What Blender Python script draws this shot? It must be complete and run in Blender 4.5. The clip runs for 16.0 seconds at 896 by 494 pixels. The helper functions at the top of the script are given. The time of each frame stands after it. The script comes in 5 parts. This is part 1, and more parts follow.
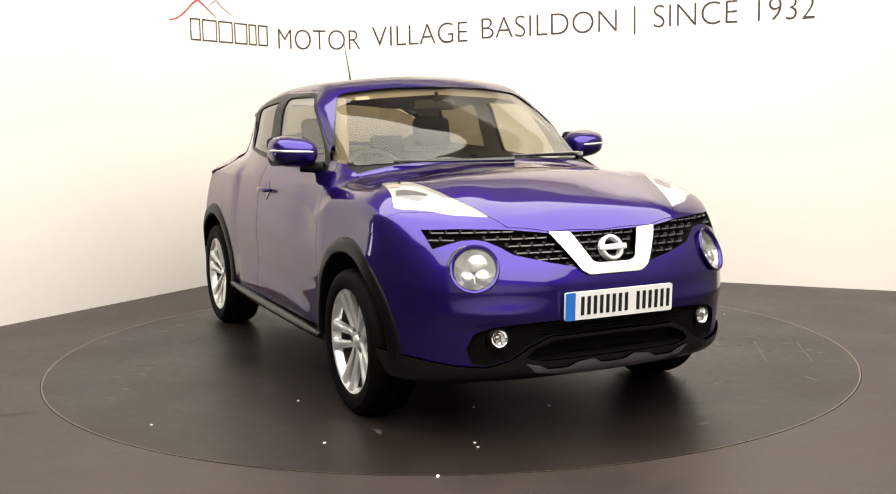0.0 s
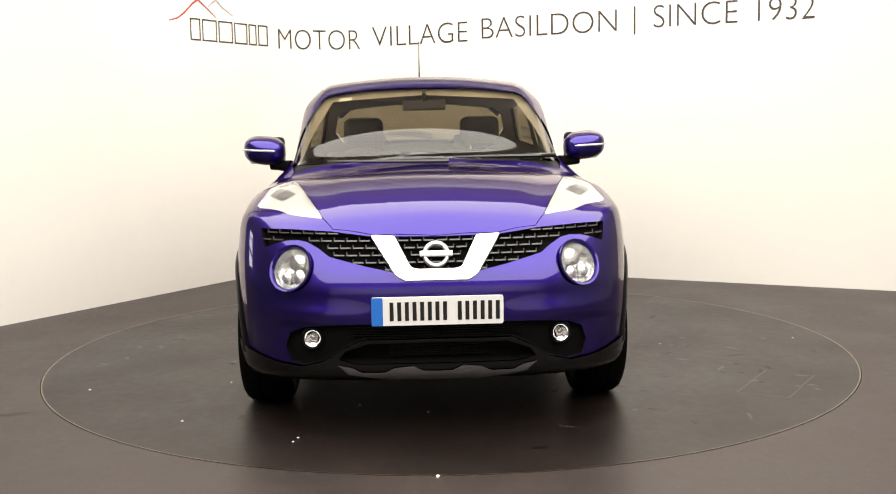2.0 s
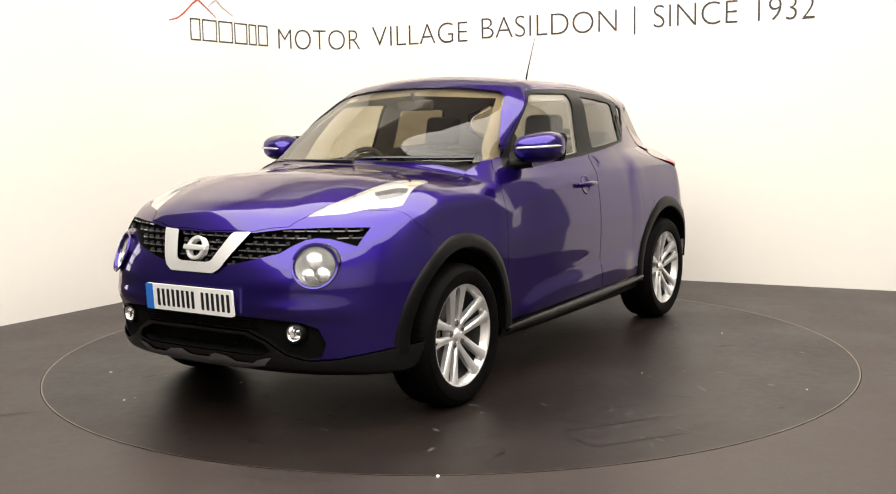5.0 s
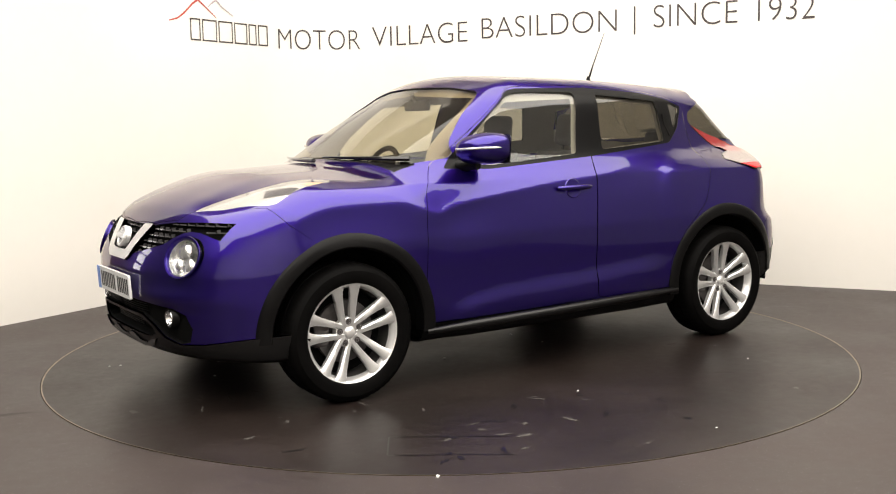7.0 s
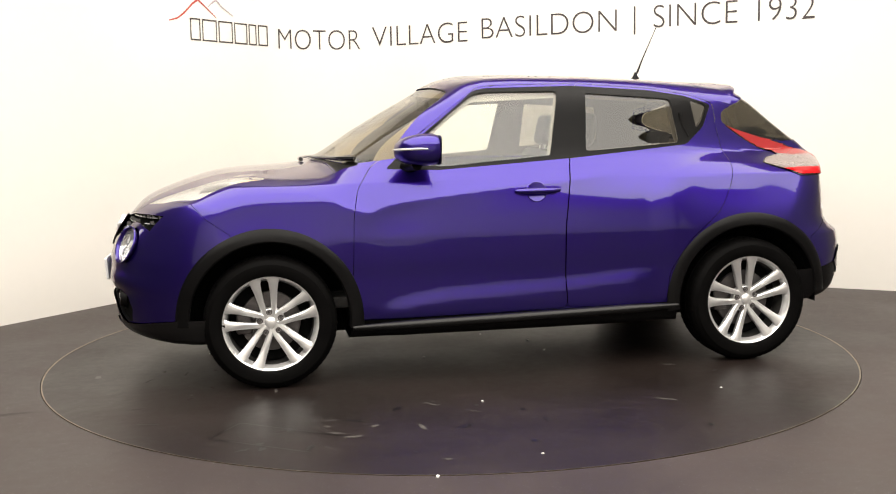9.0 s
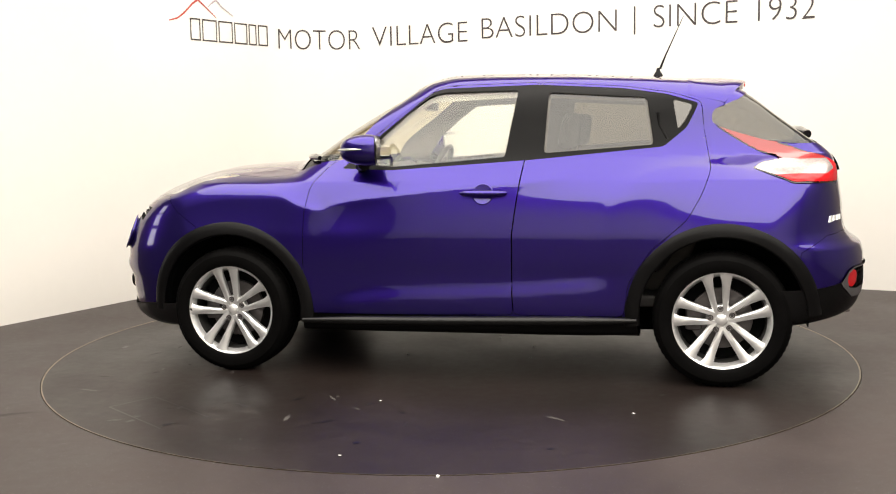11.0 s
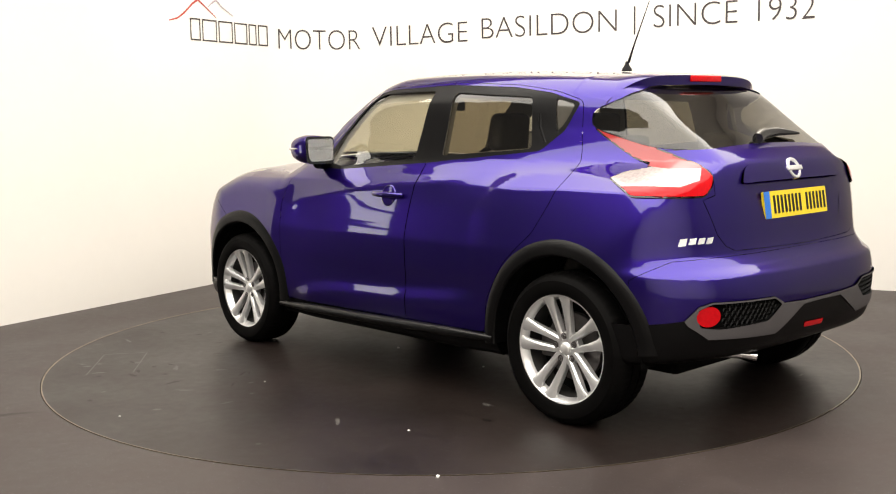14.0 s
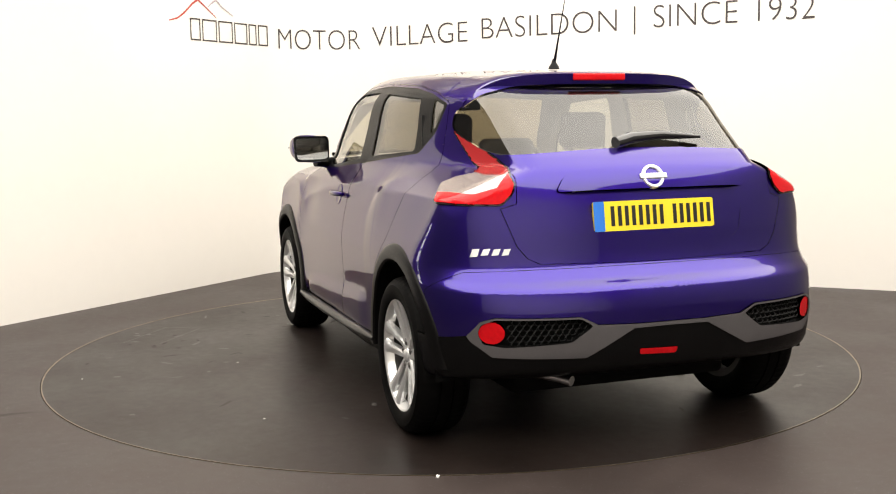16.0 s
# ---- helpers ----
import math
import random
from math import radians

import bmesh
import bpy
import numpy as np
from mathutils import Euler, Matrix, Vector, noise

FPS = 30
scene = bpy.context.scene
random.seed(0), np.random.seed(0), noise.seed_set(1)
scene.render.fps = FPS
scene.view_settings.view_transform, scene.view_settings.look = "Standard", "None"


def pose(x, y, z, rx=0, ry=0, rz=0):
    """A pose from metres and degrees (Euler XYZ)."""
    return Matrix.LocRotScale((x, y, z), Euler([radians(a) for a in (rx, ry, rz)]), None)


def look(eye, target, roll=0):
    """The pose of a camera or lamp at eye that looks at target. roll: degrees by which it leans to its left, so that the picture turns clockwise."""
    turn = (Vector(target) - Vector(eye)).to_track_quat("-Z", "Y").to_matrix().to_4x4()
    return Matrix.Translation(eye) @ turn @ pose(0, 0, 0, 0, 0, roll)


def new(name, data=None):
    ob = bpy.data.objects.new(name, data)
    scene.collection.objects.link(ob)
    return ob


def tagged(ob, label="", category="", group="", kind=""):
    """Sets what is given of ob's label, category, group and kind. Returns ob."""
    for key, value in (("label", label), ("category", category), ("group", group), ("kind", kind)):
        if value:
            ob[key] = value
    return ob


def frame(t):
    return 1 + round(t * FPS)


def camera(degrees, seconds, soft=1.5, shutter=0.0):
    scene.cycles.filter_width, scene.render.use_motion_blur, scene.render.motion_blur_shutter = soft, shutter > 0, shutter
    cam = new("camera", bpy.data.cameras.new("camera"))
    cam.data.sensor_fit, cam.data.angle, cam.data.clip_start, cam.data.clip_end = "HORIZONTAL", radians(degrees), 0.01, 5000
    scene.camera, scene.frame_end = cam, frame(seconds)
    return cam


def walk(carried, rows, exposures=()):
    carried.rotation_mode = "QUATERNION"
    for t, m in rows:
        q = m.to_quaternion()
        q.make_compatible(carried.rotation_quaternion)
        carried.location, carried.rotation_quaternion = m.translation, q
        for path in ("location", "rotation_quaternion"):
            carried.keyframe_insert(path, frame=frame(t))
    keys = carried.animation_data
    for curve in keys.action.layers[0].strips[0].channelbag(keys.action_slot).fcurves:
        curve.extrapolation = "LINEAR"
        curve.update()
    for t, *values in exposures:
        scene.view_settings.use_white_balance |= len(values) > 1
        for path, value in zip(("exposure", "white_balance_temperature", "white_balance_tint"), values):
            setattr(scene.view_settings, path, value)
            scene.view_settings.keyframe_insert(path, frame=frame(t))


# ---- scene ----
# ---- camera: it stands still before a turntable ----
EYE = Vector((0.0, -5.910, 1.2833))
cam = camera(47.02, 16.0, soft=1.1)
STAND = look(EYE, EYE + Vector((-0.000468, 0.993136, -0.11696)), roll=-0.988)
walk(cam, [(0, STAND), (16.0, STAND)], exposures=[(0, 0.0, 6500, 10), (16.0, 0.0, 6500, 10)])

# turn of the table and the car on it, degrees, at the seconds given
TURNS = [(0, -64.4), (0.5, -69.9), (1, -75.75), (1.5, -81.6), (2, -87.55), (2.5, -93.4), (3, -99.3), (3.5, -105.15), (4, -111.05),
         (4.5, -116.95), (5, -122.85), (5.5, -128.75), (6, -134.65), (6.5, -140.58), (7, -146.45), (7.5, -152.3), (8, -158.13),
         (8.5, -163.9), (9, -169.64), (9.5, -175.35), (10, -181.0), (10.5, -186.65), (11, -192.3), (11.5, -198.0), (12, -203.83),
         (12.5, -209.72), (13, -215.65), (13.5, -221.57), (14, -227.45), (14.5, -233.33), (15, -239.2), (15.5, -245.12), (16, -251.1)]
CAR_OFF = (-0.234, -0.128)   # the car's middle, off the table's axis

# ---- world and lamps: a white-painted photo bay under broad soft ceiling light ----
world = bpy.data.worlds.new("world")
scene.world = world
world.use_nodes = True
world.node_tree.nodes["Background"].inputs["Color"].default_value = (1.0, 0.95, 0.88, 1)
world.node_tree.nodes["Background"].inputs["Strength"].default_value = 0.15


def area(name, x, y, z, sx, sy, watts, colour=(1.0, 0.945, 0.855), target=None):
    data = bpy.data.lights.new(name, "AREA")
    data.shape, data.size, data.size_y, data.energy, data.color = "RECTANGLE", sx, sy, watts, colour
    ob = new(name, data)
    ob.matrix_world = look((x, y, z), target or (x, y + 0.001, 0))
    return ob


area("ceiling_lamp", 0.4, -3.3, 3.55, 9.6, 7.9, 1080)
# an added fill light, out of view above the back walls, brightens them
area("added_wall_fill", 0.35, 1.5, 3.3, 4.6, 0.6, 70, target=(0.3, 4.2, 2.1))

# ---- materials ----
def material(name, colour, rough=0.5, metal=0.0, coat=0.0, vary=0.0, scale=6.0, bump=0.0, bump_scale=80.0, rough_vary=0.0, **more):
    m = bpy.data.materials.new(name)
    m.use_nodes = True
    n, l = m.node_tree.nodes, m.node_tree.links
    b = n["Principled BSDF"]
    b.inputs["Base Color"].default_value = (*colour, 1)
    b.inputs["Roughness"].default_value, b.inputs["Metallic"].default_value, b.inputs["Coat Weight"].default_value = rough, metal, coat
    b.inputs["Coat Roughness"].default_value = 0.02
    for key, value in more.items():
        b.inputs[key.replace("_", " ")].default_value = value
    at = n.new("ShaderNodeTexCoord").outputs["Object"]
    if vary or rough_vary:
        big, fine, mix = n.new("ShaderNodeTexNoise"), n.new("ShaderNodeTexNoise"), n.new("ShaderNodeMath")
        big.inputs["Scale"].default_value, fine.inputs["Scale"].default_value = scale, scale * 14
        big.inputs["Detail"].default_value = fine.inputs["Detail"].default_value = 5
        mix.operation, mix.use_clamp = "MULTIPLY_ADD", True
        l.new(at, big.inputs["Vector"]), l.new(at, fine.inputs["Vector"])
        l.new(fine.outputs["Fac"], mix.inputs[0])
        mix.inputs[1].default_value = 0.4
        l.new(big.outputs["Fac"], mix.inputs[2])
        if vary:
            ramp = n.new("ShaderNodeValToRGB")
            ramp.color_ramp.elements[0].position, ramp.color_ramp.elements[1].position = 0.4, 1.0
            ramp.color_ramp.elements[0].color = (*(c * (1 - vary) for c in colour), 1)
            ramp.color_ramp.elements[1].color = (*(min(1, c * (1 + vary)) for c in colour), 1)
            l.new(mix.outputs[0], ramp.inputs[0]), l.new(ramp.outputs[0], b.inputs["Base Color"])
        if rough_vary:
            r = n.new("ShaderNodeMapRange")
            r.inputs["From Min"].default_value, r.inputs["From Max"].default_value = 0.4, 1.0
            r.inputs["To Min"].default_value, r.inputs["To Max"].default_value = rough - rough_vary, rough + rough_vary
            l.new(mix.outputs[0], r.inputs["Value"]), l.new(r.outputs[0], b.inputs["Roughness"])
    if bump:
        t, u = n.new("ShaderNodeTexNoise"), n.new("ShaderNodeBump")
        t.inputs["Scale"].default_value, t.inputs["Detail"].default_value = bump_scale, 4
        u.inputs["Strength"].default_value, u.inputs["Distance"].default_value = bump, 0.004
        l.new(at, t.inputs["Vector"]), l.new(t.outputs["Fac"], u.inputs["Height"]), l.new(u.outputs[0], b.inputs["Normal"])
    return m


def glass(name, tint, gloss=0.02, base=0.05):
    """A thin pane: what lies behind it shows through its tint, and its face mirrors by Fresnel."""
    m = bpy.data.materials.new(name)
    m.use_nodes = True
    n, l = m.node_tree.nodes, m.node_tree.links
    n.remove(n["Principled BSDF"])
    clear, shine, mix, facing, power, fres = (n.new("ShaderNode" + k) for k in ("BsdfTransparent", "BsdfGlossy", "MixShader", "LayerWeight", "Math", "Math"))
    clear.inputs["Color"].default_value = (*tint, 1)
    shine.inputs["Roughness"].default_value = gloss
    facing.inputs["Blend"].default_value = 0.5
    power.operation, power.inputs[1].default_value = "POWER", 4.0
    fres.operation, fres.inputs[1].default_value, fres.inputs[2].default_value = "MULTIPLY_ADD", 0.9, base
    l.new(facing.outputs["Facing"], power.inputs[0]), l.new(power.outputs[0], fres.inputs[0])
    l.new(fres.outputs[0], mix.inputs[0]), l.new(clear.outputs[0], mix.inputs[1]), l.new(shine.outputs[0], mix.inputs[2])
    l.new(mix.outputs[0], n["Material Output"].inputs["Surface"])
    return m


def speckled(name, colour, rough, flecks, size, stains=0.25):
    """Vinyl or screed flooring: broad stains, fine mottling and scattered light flecks."""
    m = material(name, colour, rough, vary=stains, scale=1.3, rough_vary=0.1, bump=0.12, bump_scale=160, Specular_IOR_Level=0.3)
    n, l = m.node_tree.nodes, m.node_tree.links
    b = n["Principled BSDF"]
    base = b.inputs["Base Color"].links[0].from_socket
    at = n.new("ShaderNodeTexCoord").outputs["Object"]
    dots, ramp, mix = n.new("ShaderNodeTexVoronoi"), n.new("ShaderNodeValToRGB"), n.new("ShaderNodeMix")
    dots.inputs["Scale"].default_value = size
    e = ramp.color_ramp.elements
    e[0].position, e[0].color, e[1].position, e[1].color = 0.07, (flecks,) * 3 + (1,), 0.13, (0, 0, 0, 1)
    some, gate = n.new("ShaderNodeMath"), n.new("ShaderNodeMath")
    some.operation, some.inputs[1].default_value, gate.operation = "GREATER_THAN", 0.4, "MULTIPLY"
    l.new(dots.outputs["Color"], some.inputs[0]), l.new(some.outputs[0], gate.inputs[0]), l.new(ramp.outputs[0], gate.inputs[1])
    mix.data_type, mix.blend_type = "RGBA", "MIX"
    l.new(at, dots.inputs["Vector"]), l.new(dots.outputs["Distance"], ramp.inputs[0]), l.new(gate.outputs[0], mix.inputs["Factor"])
    l.new(base, mix.inputs["A"])
    mix.inputs["B"].default_value = (0.42, 0.42, 0.45, 1)
    l.new(mix.outputs["Result"], b.inputs["Base Color"])
    return m


WALL = material("wall_paint", (0.84, 0.81, 0.76), 0.6, vary=0.02, scale=0.8, bump=0.05, bump_scale=300)
GREYWALL = material("pale_grey_paint", (0.74, 0.71, 0.665), 0.7, vary=0.08, scale=1.0)
MIDWALL = material("mid_grey_paint", (0.22, 0.21, 0.2), 0.7, vary=0.08, scale=1.0)
DARKWALL = material("charcoal_paint", (0.05, 0.047, 0.045), 0.7, vary=0.1, scale=1.0)
CEIL = material("ceiling_paint", (0.6, 0.57, 0.52), 0.8, vary=0.02)
FLOOR = speckled("dark_vinyl_floor", (0.037, 0.0278, 0.0255), 0.46, 0.55, 75, 0.35)
TABLE = speckled("turntable_vinyl", (0.0138, 0.0094, 0.008), 0.4, 0.12, 30, 0.5)
EDGE = material("steel_edge", (0.34, 0.28, 0.21), 0.35, 1.0, vary=0.2, scale=20)
GAP = material("black_gap", (0.003, 0.003, 0.003), 0.9, Specular_IOR_Level=0.1)
INK = material("dark_wall_letters", (0.045, 0.035, 0.035), 0.5)
INK_RED = material("red_wall_mark", (0.42, 0.06, 0.05), 0.5)
INK_GREY = material("grey_wall_mark", (0.38, 0.34, 0.36), 0.5)
SCUFF = material("dusty_scuff", (0.042, 0.036, 0.032), 0.7, vary=0.4, scale=30)
SMEAR = material("dark_rubber_smear", (0.006, 0.005, 0.005), 0.3, vary=0.3, scale=30)
PAINT = material("purple_metallic_paint", (0.0225, 0.008, 0.19), 0.31, 0.9, coat=1.0, bump=0.012, bump_scale=900, Specular_Tint=(0.46, 0.27, 0.15, 1), Coat_Roughness=0.03)
PLASTIC = material("black_grained_plastic", (0.0028, 0.0026, 0.0028), 0.38, vary=0.25, scale=9, bump=0.12, bump_scale=500, Specular_IOR_Level=0.14)
LIP = material("black_satin_plastic", (0.0045, 0.0043, 0.0045), 0.28, vary=0.2, scale=9, Specular_IOR_Level=0.35)
LATTICE = material("grey_gloss_lattice", (0.06, 0.058, 0.06), 0.2, coat=0.5)
SATIN = material("grey_satin_plastic", (0.075, 0.07, 0.073), 0.35, vary=0.1, scale=9)
GLOSS = material("gloss_black_trim", (0.006, 0.006, 0.007), 0.12, coat=0.6)
RUBBER = material("tyre_rubber", (0.003, 0.0028, 0.0028), 0.55, vary=0.35, scale=14, bump=0.1, bump_scale=250, Specular_IOR_Level=0.04)
ALLOY = material("silver_alloy", (0.8, 0.8, 0.8), 0.3, 0.75, vary=0.04, scale=20)
# the alloy rim's inside: its shade is put into this dark base colour
BARREL = material("shade_toned_barrel", (0.06, 0.058, 0.056), 0.45, 0.6, vary=0.3, scale=20)
DARKMETAL = material("dark_brake_metal", (0.12, 0.11, 0.11), 0.5, 0.8, vary=0.3, scale=25)
CHROME = material("chrome", (0.85, 0.85, 0.86), 0.07, 1.0)
BRIGHT = material("brushed_chrome_badge", (0.8, 0.8, 0.8), 0.3, 0.5, coat=0.4)
SILVER = material("satin_silver_trim", (0.82, 0.81, 0.8), 0.28, 0.6)
WINDSCREEN = glass("tinted_windscreen", (0.6, 0.54, 0.4), base=0.05)
CLEAR = glass("clear_side_glass", (0.88, 0.9, 0.84), base=0.1)
PRIVACY = glass("smoked_glass", (0.3, 0.28, 0.23), base=0.08)
QUARTER = material("dark_quarter_glass", (0.06, 0.055, 0.045), 0.12, coat=1.0)
LENS = glass("clear_lamp_lens", (0.95, 0.95, 0.95))
LAMPIN = material("lamp_reflector", (0.7, 0.7, 0.7), 0.16, 0.85, vary=0.4, scale=45, bump=0.3, bump_scale=120)
WHITELENS = material("white_lamp_inset", (0.62, 0.6, 0.57), 0.22, 0.35, coat=0.5, vary=0.06, scale=40)
AMBER = material("amber_lamp", (0.6, 0.42, 0.28), 0.25, coat=0.5)
TAILCLEAR = material("clear_tail_segment", (0.4, 0.34, 0.33), 0.2, 0.6, coat=0.4, vary=0.25, scale=70)
RED = material("red_lamp_lens", (0.5, 0.004, 0.008), 0.12, coat=0.0, Specular_IOR_Level=0.25, vary=0.15, scale=60)
RED_DEEP = material("dark_red_lamp_lens", (0.3, 0.012, 0.014), 0.12, coat=1.0, Specular_IOR_Level=0.35)
PLATE_W = material("white_plate", (0.8, 0.8, 0.8), 0.35, coat=0.3)
PLATE_Y = material("yellow_plate", (0.8, 0.6, 0.02), 0.35, coat=0.3)
PLATE_B = material("blue_plate_band", (0.02, 0.16, 0.6), 0.35, coat=0.3)
BLACK = material("plate_black", (0.008, 0.008, 0.008), 0.4)
CLOTH = material("dark_seat_cloth", (0.075, 0.07, 0.066), 0.85, vary=0.25, scale=12, bump=0.2, bump_scale=400)
DASH = material("dark_dashboard", (0.035, 0.033, 0.032), 0.6, vary=0.2, scale=8, bump=0.1, bump_scale=500)
LINING = material("pale_headlining", (0.32, 0.29, 0.24), 0.9, vary=0.08, scale=5)
PAPER = material("white_sticker", (0.75, 0.75, 0.72), 0.6)
DAYLIGHT = material("daylit_frosted_pane", (0.8, 0.8, 0.8), 0.4, Emission_Color=(1, 0.97, 0.93, 1), Emission_Strength=3.5)
MIRROR = material("mirror_glass", (0.9, 0.9, 0.9), 0.01, 1.0)


# ---- building helpers ----
def part(name, bm, mat, parent=None, label="", smooth=True, kind=""):
    """Links a bmesh as one mesh object under a thing or part."""
    me = bpy.data.meshes.new(name)
    bm.to_mesh(me)
    bm.free()
    return mesh_part(name, me, mat, parent, label, smooth, kind)


def mesh_part(name, me, mat, parent=None, label="", smooth=True, kind=""):
    if mat and not me.materials:
        me.materials.append(mat)
    if smooth:
        me.polygons.foreach_set("use_smooth", [True] * len(me.polygons))
        me.set_sharp_from_angle(angle=radians(40)) if smooth == 1 else None
    ob = new(name, me)
    ob.parent = parent
    return tagged(ob, label, kind=kind)


def box(bm, x0, x1, y0, y1, z0, z1, bevel=0.0, m=None):
    """A bevelled box into bm."""
    made = bmesh.ops.create_cube(bm, size=1)["verts"]
    bmesh.ops.transform(bm, verts=made, matrix=Matrix.Translation(((x0 + x1) / 2, (y0 + y1) / 2, (z0 + z1) / 2)) @ Matrix.Diagonal((x1 - x0, y1 - y0, z1 - z0, 1)))
    if bevel:
        edges = list({e for v in made for e in v.link_edges})
        made = list({v for f in bmesh.ops.bevel(bm, geom=edges, offset=bevel, segments=3, affect="EDGES", profile=0.5)["faces"] for v in f.verts} | {v for v in made if v.is_valid})
    if m:
        bmesh.ops.transform(bm, verts=made, matrix=m)
    return bm


def lathe(bm, profile, axis="y", steps=48, start=0.0, sweep=2 * math.pi, m=None):
    """Spins a (radius, along) profile round an axis."""
    closed = abs(sweep - 2 * math.pi) < 1e-6
    rings = []
    for i in range(steps if closed else steps + 1):
        a = start + sweep * i / steps
        c, s = math.cos(a), math.sin(a)
        ring = []
        for r, w in profile:
            co = {"x": (w, r * c, r * s), "y": (r * c, w, r * s), "z": (r * c, r * s, w)}[axis]
            ring.append(bm.verts.new(m @ Vector(co) if m else co))
        rings.append(ring)
    for i in range(len(rings) if closed else len(rings) - 1):
        a, b = rings[i], rings[(i + 1) % len(rings)]
        for j in range(len(profile) - 1):
            bm.faces.new((a[j], a[j + 1], b[j + 1], b[j]))
    return bm


def tube(bm, points, radius, steps=8, cap=True):
    """A round bar through points; radius may be a list."""
    pts = [Vector(p) for p in points]
    rings = []
    for i, p in enumerate(pts):
        way = (pts[min(i + 1, len(pts) - 1)] - pts[max(i - 1, 0)]).normalized()
        q = way.to_track_quat("Z", "Y")
        r = radius[i] if isinstance(radius, (list, tuple)) else radius
        rings.append([bm.verts.new(p + q @ Vector((r * math.cos(k), r * math.sin(k), 0))) for k in (2 * math.pi * j / steps for j in range(steps))])
    for a, b in zip(rings, rings[1:]):
        for j in range(steps):
            bm.faces.new((a[j], a[(j + 1) % steps], b[(j + 1) % steps], b[j]))
    if cap:
        bm.faces.new(rings[0][::-1]), bm.faces.new(rings[-1])
    return bm


def prism(bm, outline, m, depth):
    """A flat outline (u, v) raised by depth along w, placed by m."""
    low = [bm.verts.new(m @ Vector((u, v, 0))) for u, v in outline]
    high = [bm.verts.new(m @ Vector((u, v, depth))) for u, v in outline]
    bm.faces.new(low[::-1]), bm.faces.new(high)
    for i in range(len(low)):
        j = (i + 1) % len(low)
        bm.faces.new((low[i], low[j], high[j], high[i]))
    return bm


def rounded(outline, r, n=4):
    """The outline with its corners rounded by radius r."""
    out, k = [], len(outline)
    for i in range(k):
        p, a, b = (Vector(outline[j % k]) for j in (i, i - 1, i + 1))
        da, db = a - p, b - p
        t = min(r, da.length * 0.45, db.length * 0.45)
        s, e = p + da.normalized() * t, p + db.normalized() * t
        for j in range(n + 1):
            f = j / n
            out.append(tuple(s * (1 - f) ** 2 + p * 2 * f * (1 - f) + e * f * f))
    return out


# ---- the bay: two white walls that meet in a rounded corner, dark floor ----
LEFT_A, LEFT_U = Vector((-2.489, 1.760)), Vector((0.5129, 0.8585))
RIGHT_A, RIGHT_U = Vector((2.282, 2.201)), Vector((0.8976, -0.4408))
FILLET = 1.0


def wall_path(far_left=3.9, far_right=5.5, steps=24):
    """The foot of the back walls in plan, from the far left round the corner to the far right."""
    det = LEFT_U.x * -RIGHT_U.y + LEFT_U.y * RIGHT_U.x
    d = RIGHT_A - LEFT_A
    corner = LEFT_A + LEFT_U * ((d.x * -RIGHT_U.y + d.y * RIGHT_U.x) / det)
    turn = math.acos(max(-1, min(1, LEFT_U.dot(RIGHT_U))))
    t = FILLET * math.tan(turn / 2)
    s = corner - LEFT_U * t
    mid = s + Vector((LEFT_U.y, -LEFT_U.x)) * FILLET
    a0 = math.atan2(*(s - mid).yx)
    arc = [mid + Vector((math.cos(a0 - turn * i / steps), math.sin(a0 - turn * i / steps))) * FILLET for i in range(steps + 1)]
    return [corner - LEFT_U * far_left] + arc + [corner + RIGHT_U * far_right], corner


PATH, CORNER = wall_path()


def on_path(s):
    """The place and outward normal (into the bay) s metres along the wall's foot, 0 at the corner's middle."""
    lengths = [0]
    for a, b in zip(PATH, PATH[1:]):
        lengths.append(lengths[-1] + (b - a).length)
    s += (lengths[1] + lengths[-2]) / 2
    i = max(j for j in range(len(PATH) - 1) if lengths[j] <= max(s, 0))
    u = (PATH[i + 1] - PATH[i]).normalized()
    return PATH[i] + u * (s - lengths[i]), Vector((u.y, -u.x))


